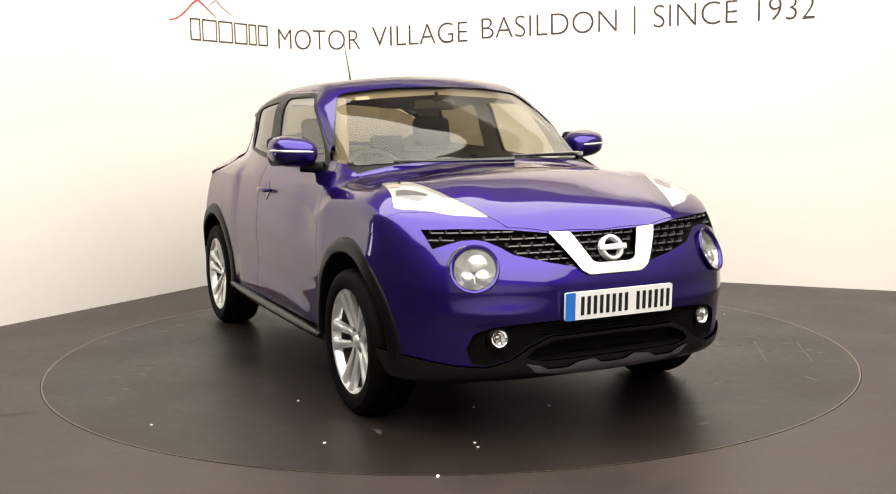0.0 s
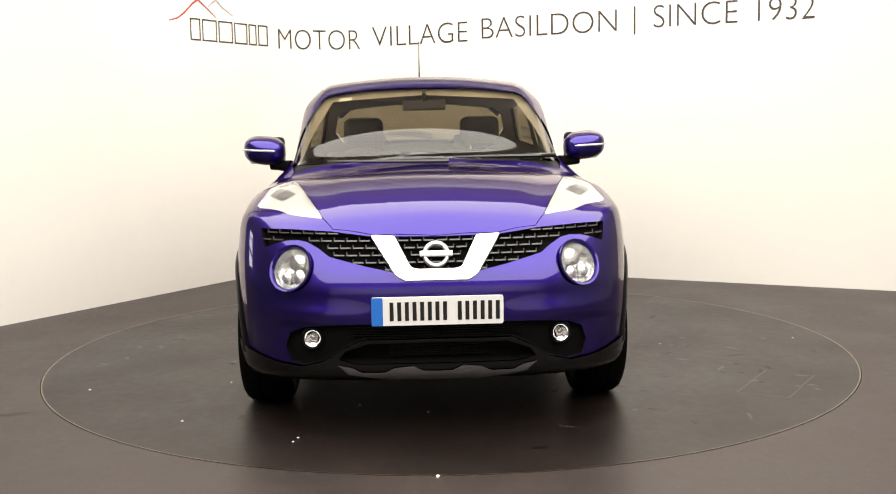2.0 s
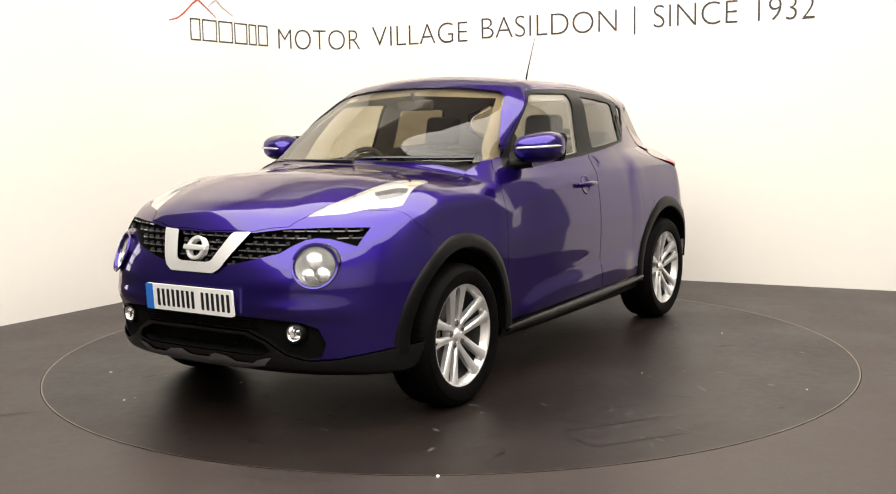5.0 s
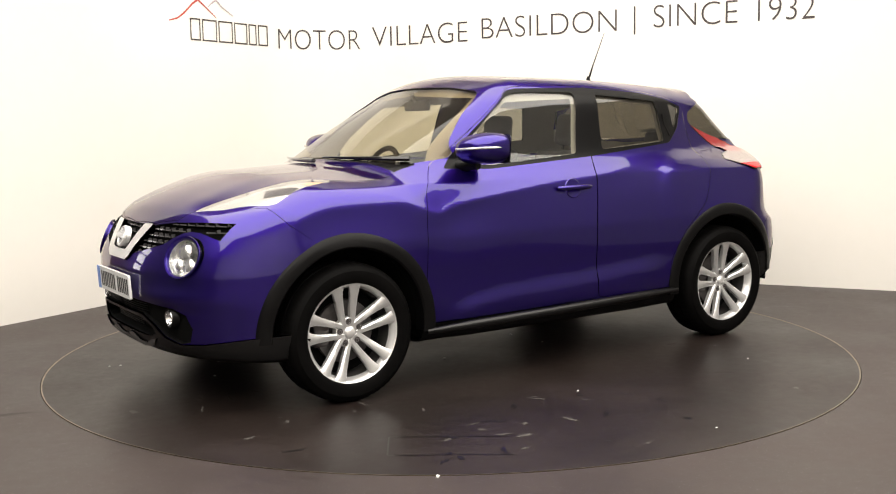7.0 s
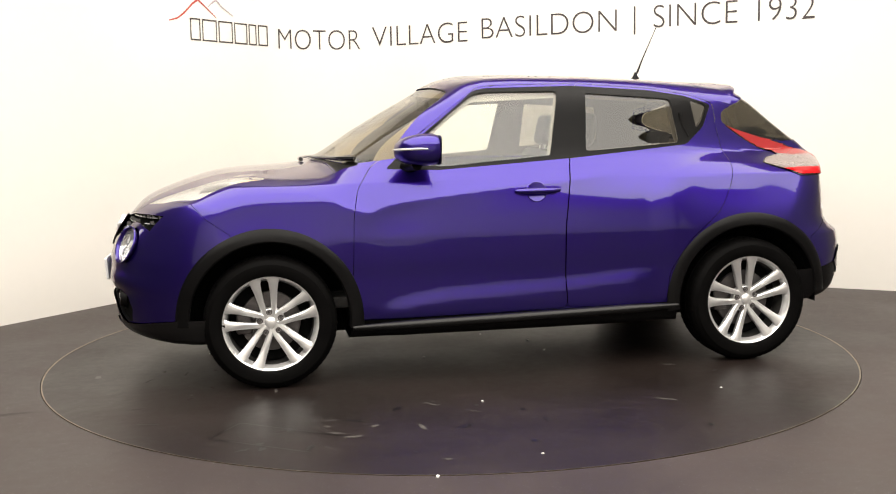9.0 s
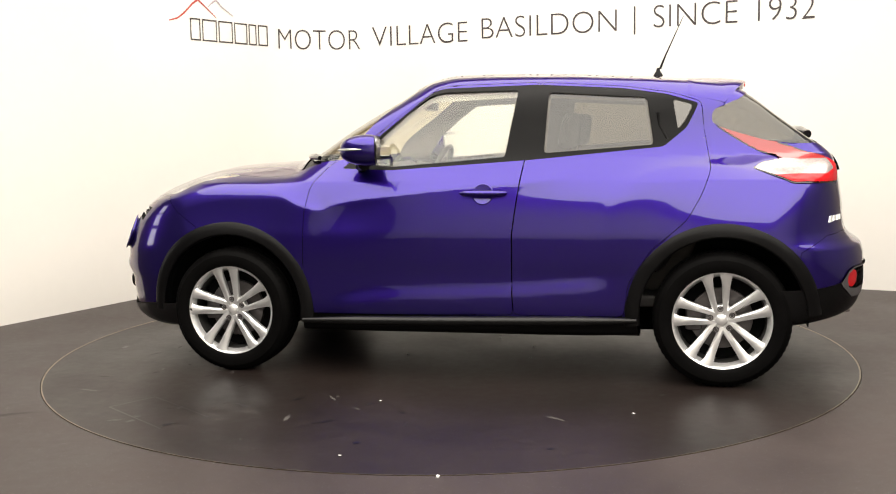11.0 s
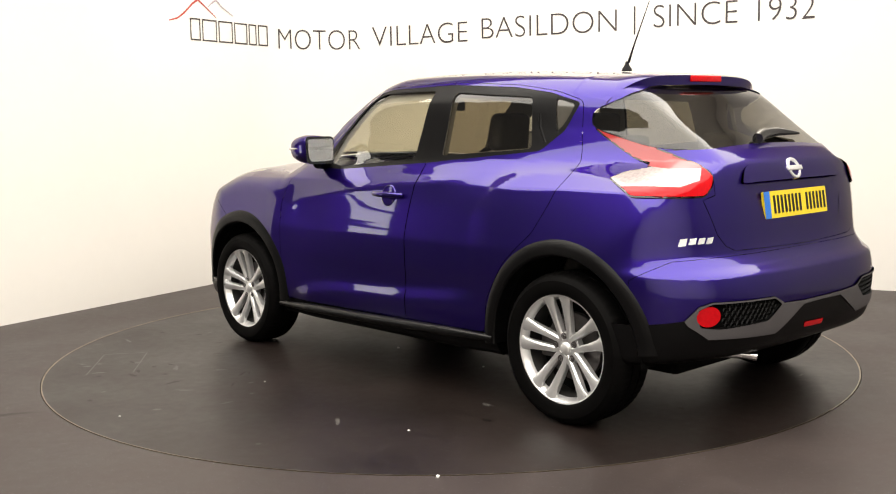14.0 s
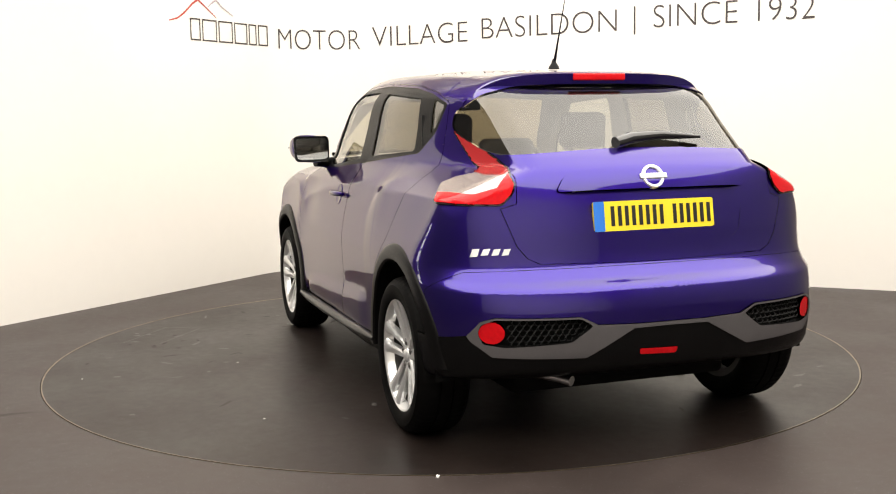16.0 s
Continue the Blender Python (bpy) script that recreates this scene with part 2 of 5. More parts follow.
def build_bay():
    high = 3.6
    bm = bmesh.new()
    n = len(PATH)
    out = list(PATH)
    for i in range(n):
        a, b = PATH[max(i - 1, 0)], PATH[min(i + 1, n - 1)]
        u = (b - a).normalized()
        out[i] = PATH[i] + Vector((-u.y, u.x)) * 0.15
    rows = [[bm.verts.new((*p, z)) for p in line] for line, z in ((PATH, 0), (PATH, high), (out, high), (out, 0))]
    for a, b in zip(rows, rows[1:] + rows[:1]):
        for i in range(n - 1):
            bm.faces.new((a[i], a[i + 1], b[i + 1], b[i]))
    wall = part("wall_back", bm, WALL)
    tagged(wall, "cream-white painted bay wall with a rounded corner", "wall", kind="structure")
    # plain walls that close the bay behind the camera
    ends = [PATH[0], Vector((-4.6, -8.4)), Vector((6.4, -8.4)), PATH[-1]]
    for i, name in enumerate(("wall_west", "wall_south", "wall_east")):
        a, b = ends[i], ends[i + 1]
        u = (b - a).normalized()
        side = Vector((u.y, -u.x)) * 0.15
        bm = bmesh.new()
        low = [bm.verts.new((*p, 0)) for p in (a, b, b + side, a + side)]
        top = [bm.verts.new((*p, high)) for p in (a, b, b + side, a + side)]
        bm.faces.new(low), bm.faces.new(top[::-1])
        for j in range(4):
            bm.faces.new((low[j], low[(j + 1) % 4], top[(j + 1) % 4], top[j]))
        bmesh.ops.recalc_face_normals(bm, faces=bm.faces)
        tagged(part(name, bm, (DARKWALL, GREYWALL, MIDWALL)[i], smooth=False), "plain painted wall behind the camera", "wall", kind="structure")
    # a small daylit window in the dark side wall, whose glint runs over the car's corners
    a, b = ends[0], ends[1]
    u = (b - a).normalized()
    m = Matrix.Translation((*(a + u * 0.75), 1.1)) @ Matrix.Rotation(math.atan2(u.y, u.x), 4, "Z")
    bm = bmesh.new()
    for x0, x1, z0, z1 in ((-0.2, 0.2, 0.42, 0.46), (-0.2, 0.2, -0.46, -0.42), (-0.2, -0.16, -0.42, 0.42), (0.16, 0.2, -0.42, 0.42), (-0.16, 0.16, -0.155, -0.125), (-0.16, 0.16, 0.125, 0.155)):
        box(bm, x0, x1, 0.004, 0.05, z0, z1, 0, m)
    window = tagged(part("window_1", bm, SATIN, smooth=False), "small daylit side window with frosted panes", "window", kind="structure")
    for z in (-0.2875, 0.0, 0.2875):
        bm = bmesh.new()
        box(bm, -0.158, 0.158, 0.008, 0.016, z - 0.123, z + 0.123, 0, m)
        part("pane", bm, DAYLIGHT, window, smooth=False)
    bm = bmesh.new()
    box(bm, -8, 8, -9, 8, high, high + 0.15)
    tagged(part("ceiling", bm, CEIL, smooth=False), "plain grey ceiling", "ceiling", kind="structure")
    # floor with a round opening for the table
    bm = bmesh.new()
    hole = [(TABLE_R * math.cos(a), TABLE_R * math.sin(a)) for a in (2 * math.pi * i / 144 for i in range(144))]
    rim = []
    for x, y in hole:
        k = 9.0 / max(abs(x), abs(y))
        rim.append((x * k, y * k))
    inner, outer, deep = ([bm.verts.new((x, y, z)) for x, y in line] for line, z in ((hole, 0), (rim, 0), (hole, -0.06)))
    for i in range(144):
        j = (i + 1) % 144
        bm.faces.new((inner[i], outer[i], outer[j], inner[j]))
        bm.faces.new((deep[i], inner[i], inner[j], deep[j]))
    bmesh.ops.recalc_face_normals(bm, faces=bm.faces)
    tagged(part("floor", bm, FLOOR, smooth=False), "dark brown-grey speckled vinyl floor", "floor", kind="structure")
    bm = bmesh.new()
    bmesh.ops.create_circle(bm, cap_ends=True, radius=TABLE_R + 0.1, segments=96, matrix=Matrix.Translation((0, 0, -0.07)))
    tagged(part("floor_pit", bm, GAP, smooth=False), "black pit below the turntable", "floor", kind="structure")


TABLE_R = 2.234


def build_table():
    """The round plate level with the floor, a thin metal edge round it, worn marks on it."""
    table = new("turntable")
    tagged(table, "round dark vinyl-topped car turntable level with the floor", "turntable")
    bm = bmesh.new()
    lathe(bm, [(0.0, 0.0), (0.5, 0.0), (1.2, 0.0), (1.8, 0.0), (TABLE_R - 0.011, 0.0), (TABLE_R - 0.011, -0.05)], "z", 144)
    bmesh.ops.remove_doubles(bm, verts=bm.verts, dist=1e-5)
    bmesh.ops.recalc_face_normals(bm, faces=bm.faces)
    part("top_plate", bm, TABLE, table, smooth=False)
    bm = bmesh.new()
    lathe(bm, [(TABLE_R - 0.0105, -0.05), (TABLE_R - 0.0105, 0.001), (TABLE_R - 0.004, 0.002), (TABLE_R - 0.003, -0.05)], "z", 144)
    bmesh.ops.recalc_face_normals(bm, faces=bm.faces)
    part("edge_strip", bm, EDGE, table, "thin worn metal edge strip")
    return table
# ---- the car's outer skin, as one smooth closed form (x forward, y to its left, z up) ----
def curve(*knots):
    """A smooth curve through (at, value) knots with no overshoot."""
    xs, ys = (np.array(v, float) for v in zip(*knots))
    h, d = np.diff(xs), np.diff(ys) / np.diff(xs)
    m = np.concatenate([[d[0]], np.zeros(len(d) - 1), [d[-1]]])
    for i in range(1, len(d)):
        if d[i - 1] * d[i] > 0:
            a, b = 2 * h[i] + h[i - 1], h[i] + 2 * h[i - 1]
            m[i] = (a + b) / (a / d[i - 1] + b / d[i])

    def at(x):
        x = np.clip(np.asarray(x, float), xs[0], xs[-1])
        i = np.clip(np.searchsorted(xs, x) - 1, 0, len(h) - 1)
        t = (x - xs[i]) / h[i]
        return ((1 + 2 * t) * (1 - t) ** 2 * ys[i] + t * (1 - t) ** 2 * h[i] * m[i]
                + t * t * (3 - 2 * t) * ys[i + 1] + t * t * (t - 1) * h[i] * m[i + 1])
    return at


TOP = curve((-2.4, 1.3600), (-1.6, 1.4550), (-1.34, 1.4886), (-1.06, 1.5205), (-0.7, 1.5478), (-0.36, 1.5638), (-0.02, 1.5690), (0.14, 1.5654), (0.25, 1.5474), (0.485, 1.43), (0.75, 1.282), (0.97, 1.143), (1.06, 1.1), (1.17, 1.09), (1.47, 1.0723), (1.79, 0.9855), (1.97, 0.8896), (2.06, 0.7903), (2.25, 0.5500))
DOOR = curve((0.1, 0.8000), (0.28, 0.8350), (0.34, 0.8560), (0.4, 0.8600), (0.52, 0.8610), (0.62, 0.8660), (0.72, 0.8680), (0.8, 0.8600), (0.9, 0.8420), (1, 0.8100), (1.06, 0.7800), (1.12, 0.7500), (1.25, 0.7167), (1.4, 0.6817), (1.474, 0.6300), (1.6, 0.5600))
NOSE = curve((0.1, 1.8600), (0.22, 1.9900), (0.3, 2.0500), (0.4, 2.0693), (0.5, 2.0932), (0.62, 2.0933), (0.7, 2.0723), (0.8, 2.0235), (0.9, 1.9674), (1.2, 1.9000))
TAIL = curve((0.1, -1.8000), (0.25, -1.8900), (0.36, -1.9500), (0.45, -1.9783), (0.58, -1.9885), (0.665, -1.9744), (0.71, -1.9198), (0.755, -1.8896), (0.9, -1.8716), (1.03, -1.8486), (1.1, -1.8250), (1.15, -1.7750), (1.2, -1.7050), (1.32, -1.5400), (1.44, -1.3900), (1.5, -1.3100), (1.7, -1.0500))


FOOT = curve((-2.2, 0.35), (-1.85, 0.335), (-1.55, 0.3), (-1.2, 0.235), (1.2, 0.225), (1.7, 0.24), (2.1, 0.265))


# lines of the flank: the shoulder, the arc over the rear wheel, the low ledge of the doors
WING = curve((-0.9, 1.075), (-0.55, 1.031), (-0.26, 0.994), (0.02, 0.974), (0.32, 0.94), (0.55, 0.909), (0.68, 0.885), (0.76, 0.858), (0.86, 0.882), (1.0, 0.945), (1.14, 0.965), (1.31, 0.966), (1.45, 0.948), (1.6, 0.919), (1.75, 0.88))
HAUNCH = curve((-2.0, 0.80), (-1.8, 0.88), (-1.66, 0.957), (-1.54, 1.015), (-1.35, 1.05), (-1.18, 1.063), (-1.05, 1.06), (-0.94, 1.045), (-0.86, 1.015), (-0.81, 0.975), (-0.765, 0.929), (-0.72, 0.86))
LEDGE = curve((-0.75, 0.535), (-0.53, 0.517), (-0.25, 0.494), (0.03, 0.481), (0.33, 0.468), (0.5, 0.45), (0.65, 0.42), (0.75, 0.39))


def off_line(line, x, z):
    """How far z lies above a line of the flank, measured square to it."""
    slope = (line(x + 0.01) - line(x - 0.01)) / 0.02
    return (z - line(x)) / np.sqrt(1 + slope * slope)


def ridge(d, above, below, tip=0.22):
    """A ridge of height 1 with a tight crown, falling off at its own pace on either side."""
    q = d / np.where(d > 0, above, below)
    return np.exp(tip - np.sqrt(q * q + tip * tip))


def smax(a, b, k):
    h = np.clip(0.5 + 0.5 * (a - b) / k, 0, 1)
    return b + (a - b) * h + k * h * (1 - h)


def bell(x, c, w):
    return np.exp(-((x - c) / w) ** 2)


def ease(t):
    t = np.clip(t, 0, 1)
    return t * t * (3 - 2 * t)


def side_y(x, z):
    up = np.clip((z - 1.0) / 0.12, 0, 1)
    y = DOOR(z) - up * 0.0770 * (x + 0.2) ** 2
    # front wing swells over the wheel and falls in behind it, the rear haunch swells below the quarter window
    y = y + -0.0129 * bell(x, 1.3, 0.38) * bell(z, 0.86, 0.14) - 0.01 * bell(x, 0.62, 0.2) * bell(z, 0.86, 0.12)
    y = y + 0.01 * bell(x, -1.32, 0.33) * bell(z, 1.0, 0.12)
    y = y - 0.045 * ease((-x - 0.6) / 1.0) * ease((z - 0.74) / 0.28)
    # the shoulder line dips at the front door's edge and runs over the front wing
    d, front = off_line(WING, x, z), ease((x - 0.7) / 0.25)
    y = y + (0.011 + 0.006 * front) * ridge(d, 0.045, 0.05 + 0.07 * front) * ease((x + 0.8) / 0.45) * ease((1.95 - x) / 0.35)
    y = y + 0.022 * ridge(off_line(HAUNCH, x, z), 0.045, 0.15) * ease((-0.68 - x) / 0.27) * ease((x + 2.0) / 0.4)
    # below the ledge the door flares out
    e = LEDGE(x) - z
    y = y + 0.014 * ease((e + 0.012) / 0.085) * ease((0.78 - x) / 0.2) * ease((x + 0.78) / 0.2)
    return y + 0.012 * (bell(x, 1.265, 0.42) + bell(x, -1.265, 0.42)) * bell(z, 0.55, 0.3)


def top_z(x, y):
    z = TOP(x + 0.220 * y * y) - 0.1303 * y * y
    wing = ease((x - 0.95) / 0.5)
    z = z + 0.022 * wing * bell(np.abs(y), 0.68, 0.17) * bell(x, 1.35, 0.4)
    # two faint ridges on the bonnet, and a dish between wing and bonnet
    return z + 0.005 * wing * bell(np.abs(y), 0.40, 0.1) - 0.003 * wing * bell(y, 0, 0.22)


def nose_x(y, z):
    q = np.clip(1 - (np.abs(y) / 0.9267) ** 3.110, 1e-4, 1) ** (1 / 3.110)
    # a soft fold across the bumper beside the number plate
    fold = 0.016 * bell(z, 0.535, 0.04) * bell(np.abs(y), 0.5, 0.17) - 0.012 * bell(z, 0.47, 0.035) * bell(np.abs(y), 0.55, 0.2)
    return 0.9 + (NOSE(z) - 0.9) * q + fold


def tail_x(y, z):
    q = np.clip(1 - (np.abs(y) / 0.9377) ** 3.666, 1e-4, 1) ** (1 / 3.666)
    return -0.9 + (TAIL(z) + 0.9) * q


def skin(x, y, z):
    """Below 0 inside the car's skin, above 0 outside."""
    ay = np.sqrt(y * y + 1e-6)
    f = smax(ay - side_y(x, z), (z - top_z(x, y)) * 0.87, 0.075)
    f = smax(f, (x - nose_x(y, z)) * 0.9, 0.06)
    f = smax(f, (tail_x(y, z) - x) * 0.8, 0.07)
    return smax(f, FOOT(x) - z, 0.05)


def onto(o, d, far=3.0):
    """Where rays from inside points o along d leave the skin."""
    lo, hi = np.zeros(len(o)), np.full(len(o), far)
    for _ in range(26):
        mid = (lo + hi) / 2
        out = skin(*(o + d * mid[:, None]).T) > 0
        hi, lo = np.where(out, mid, hi), np.where(out, lo, mid)
    return o + d * lo[:, None]


def skin_normal(p):
    e = 2e-3
    g = np.stack([skin(*(p + e * a).T) - skin(*(p - e * a).T) for a in np.eye(3)], -1)
    return g / np.maximum(np.linalg.norm(g, axis=1, keepdims=True), 1e-9)
# ---- panels: the skin is cut along outlines into separate panels ----
def skin_cells():
    """The whole skin as four-sided cells."""
    turns = 264
    phi = np.linspace(0, 2 * np.pi, turns, endpoint=False)
    phi = phi - 0.24 * np.sin(2 * phi)   # closer on the flanks
    round_y, round_z = np.cos(phi), np.sin(phi)
    o, d = [], []
    for a in np.linspace(0.02, 1, 90) ** 1.15 * np.pi / 2:   # tail cap
        o.append(np.tile((-1.25, 0, 0.78), (turns, 1)))
        d.append(np.stack([np.full(turns, -np.cos(a)), np.sin(a) * round_y, np.sin(a) * round_z], -1))
    for x in np.linspace(-1.25, 1.35, 132)[1:-1]:
        o.append(np.tile((x, 0, 0.78), (turns, 1)))
        d.append(np.stack([np.zeros(turns), round_y, round_z], -1))
    for a in (np.linspace(0.02, 1, 64) ** 1.15 * np.pi / 2)[::-1]:   # nose cap
        o.append(np.tile((1.35, 0, 0.78), (turns, 1)))
        d.append(np.stack([np.full(turns, np.cos(a)), np.sin(a) * round_y, np.sin(a) * round_z], -1))
    rows = len(o)
    p = onto(np.concatenate(o), np.concatenate(d)).reshape(rows, turns, 3)
    p = np.concatenate([p, ((p[..., 0] + np.abs(p[..., 1])) * 0.7071)[..., None]], -1)
    p = [[tuple(q) for q in row] for row in p.tolist()]
    cells = []
    for i in range(rows - 1):
        for j in range(turns):
            k = (j + 1) % turns
            cells.append([p[i][j], p[i][k], p[i + 1][k], p[i + 1][j]])
    return cells + [p[0][::-1], p[-1]]


def inside(u, v, outline):
    hit, j = False, len(outline) - 1
    for i in range(len(outline)):
        (a, b), (c, d) = outline[i], outline[j]
        if (b > v) != (d > v) and u < (c - a) * (v - b) / (d - b) + a:
            hit = not hit
        j = i
    return hit


def split(cell, a, b, p, q):
    """Cuts a cell by the line through p and q, seen along the third axis."""
    nx, ny = q[1] - p[1], p[0] - q[0]
    long = math.hypot(nx, ny)
    nx, ny = nx / long, ny / long
    s = [(c[a] - p[0]) * nx + (c[b] - p[1]) * ny for c in cell]
    tiny = 2e-4
    if max(s) <= tiny or min(s) >= -tiny:
        return [cell]
    one, two = [], []
    for i, c in enumerate(cell):
        k = (i + 1) % len(cell)
        if s[i] >= 0:
            one.append(c)
        if s[i] <= 0:
            two.append(c)
        if s[i] * s[k] < 0:
            f = s[i] / (s[i] - s[k])
            m = tuple(c[w] + (cell[k][w] - c[w]) * f for w in range(4))
            one.append(m), two.append(m)
    return [c for c in (one, two) if len(c) > 2]


def cut(cells, axes, outline, where):
    """Cuts the cells along an outline given in two axes ("xz", "yz", "xy", "dz" seen from a rear corner), among those whose middle suits where().
    Returns the cells inside it, and the rest."""
    a, b = ("xyzd".index(k) for k in axes)
    lo_u, hi_u = min(p[0] for p in outline), max(p[0] for p in outline)
    lo_v, hi_v = min(p[1] for p in outline), max(p[1] for p in outline)
    work, rest = [], []
    for c in cells:
        if not (lo_u - 0.2 < c[0][a] < hi_u + 0.2 and lo_v - 0.2 < c[0][b] < hi_v + 0.2):
            rest.append(c)
        else:
            m = [sum(p[k] for p in c) / len(c) for k in range(3)]
            (work if where(*m) else rest).append(c)
    for i in range(len(outline)):
        p, q = outline[i - 1], outline[i]
        if abs(p[0] - q[0]) + abs(p[1] - q[1]) < 1e-6:
            continue
        e = 1e-5
        u0, u1, v0, v1 = min(p[0], q[0]) - e, max(p[0], q[0]) + e, min(p[1], q[1]) - e, max(p[1], q[1]) + e
        done = []
        for c in work:
            us, vs = [w[a] for w in c], [w[b] for w in c]
            if max(us) < u0 or min(us) > u1 or max(vs) < v0 or min(vs) > v1:
                done.append(c)
            else:
                done += split(c, a, b, p, q)
        work = done
    kept = []
    for c in work:
        u, v = (sum(p[k] for p in c) / len(c) for k in (a, b))
        (kept if inside(u, v, outline) else rest).append(c)
    return kept, rest


def panel(name, cells, mat, parent, label="", axes="", outline=(), gap=0.0, lift=0.0, rim=0.0, smooth=2):
    """Cells as one mesh with the skin's own normals. gap draws its outline in, lift moves it out along the normal, rim turns its
    outline inwards by that depth. lift may be a function of the place."""
    bm = bmesh.new()
    for c in cells:
        bm.faces.new([bm.verts.new(p[:3]) for p in c])
    bmesh.ops.remove_doubles(bm, verts=bm.verts, dist=2e-5)
    bmesh.ops.dissolve_degenerate(bm, edges=bm.edges, dist=1e-5)
    bm.verts.ensure_lookup_table(), bm.verts.index_update()
    co = np.array([v.co[:] for v in bm.verts])
    nor = skin_normal(co)
    for f in list(bm.faces):
        f.normal_update()
        c = f.verts[0].index
        if f.normal.dot(Vector(nor[c])) < 0:
            f.normal_flip()
    edges = []
    if outline and (gap or rim):
        a, b = ("xyzd".index(k) for k in axes)
        ol = np.array(outline)
        seg = np.roll(ol, -1, 0) - ol

        def near(p):
            p = (*p, (p[0] + abs(p[1])) * 0.7071)
            q = np.array((p[a], p[b])) - ol
            t = np.clip((q * seg).sum(1) / np.maximum((seg * seg).sum(1), 1e-12), 0, 1)
            return np.hypot(*(q - seg * t[:, None]).T).min() < 4e-4
        edges = [e for e in bm.edges if e.is_boundary and near(e.verts[0].co) and near(e.verts[1].co)]
    shift = {}
    for e in edges:
        f = e.link_faces[0]
        w = (f.calc_center_median() - e.verts[0].co)
        u = (e.verts[1].co - e.verts[0].co).normalized()
        w = (w - u * w.dot(u))
        w -= f.normal * w.dot(f.normal)
        if w.length > 1e-9:
            for v in e.verts:
                shift[v.index] = shift.get(v.index, Vector()) + w.normalized()
    for i, w in shift.items():
        if gap and w.length > 1e-6:
            bm.verts[i].co += w.normalized() * gap
    if callable(lift):
        for v, n in zip(bm.verts, nor):
            v.co += Vector(n) * lift(*v.co)
    elif lift:
        for v, n in zip(bm.verts, nor):
            v.co += Vector(n) * lift
    bm.verts.ensure_lookup_table()
    normal_of = {v: tuple(n) for v, n in zip(bm.verts, nor)}
    at = {v: v.index for v in bm.verts}
    if rim:
        made = {}

        def low(v, k):
            if (at[v], k) not in made:
                w = bm.verts.new(v.co - Vector(nor[at[v]]) * (rim if k else 0.0))
                made[at[v], k] = w
                s = shift.get(at[v], Vector((0, 0, 1)))
                normal_of[w] = tuple(-s.normalized()) if s.length > 1e-6 else (0, 0, 1)
            return made[at[v], k]
        for e in edges:
            p, q = e.verts
            bm.faces.new((low(p, 0), low(q, 0), low(q, 1), low(p, 1)))
    normals = [normal_of[v] for v in bm.verts]
    me = bpy.data.meshes.new(name)
    bm.to_mesh(me)
    bm.free()
    ob = mesh_part(name, me, mat, parent, label, smooth)
    if smooth:
        me.normals_split_custom_set_from_vertices(normals)
    return ob


LEFT, RIGHT = (lambda x, y, z: y > 0.3), (lambda x, y, z: y < -0.3)
SIDES = ((LEFT, "left"), (RIGHT, "right"))


def mirrored(outline):
    return [(-u, v) for u, v in outline][::-1]


def disc(u, v, r, n=40, squash=1.0):
    return [(u + r * math.cos(2 * math.pi * i / n), v + r * squash * math.sin(2 * math.pi * i / n)) for i in range(n)]
build_bay()
table = build_table()

# ---- the car ----
FRONT_X, REAR_X, HUB_Z, TYRE_R = 1.265, -1.265, 0.328, 0.33
car = new("car")
tagged(car, "purple metallic crossover car with silver alloy wheels on a turntable", "car")


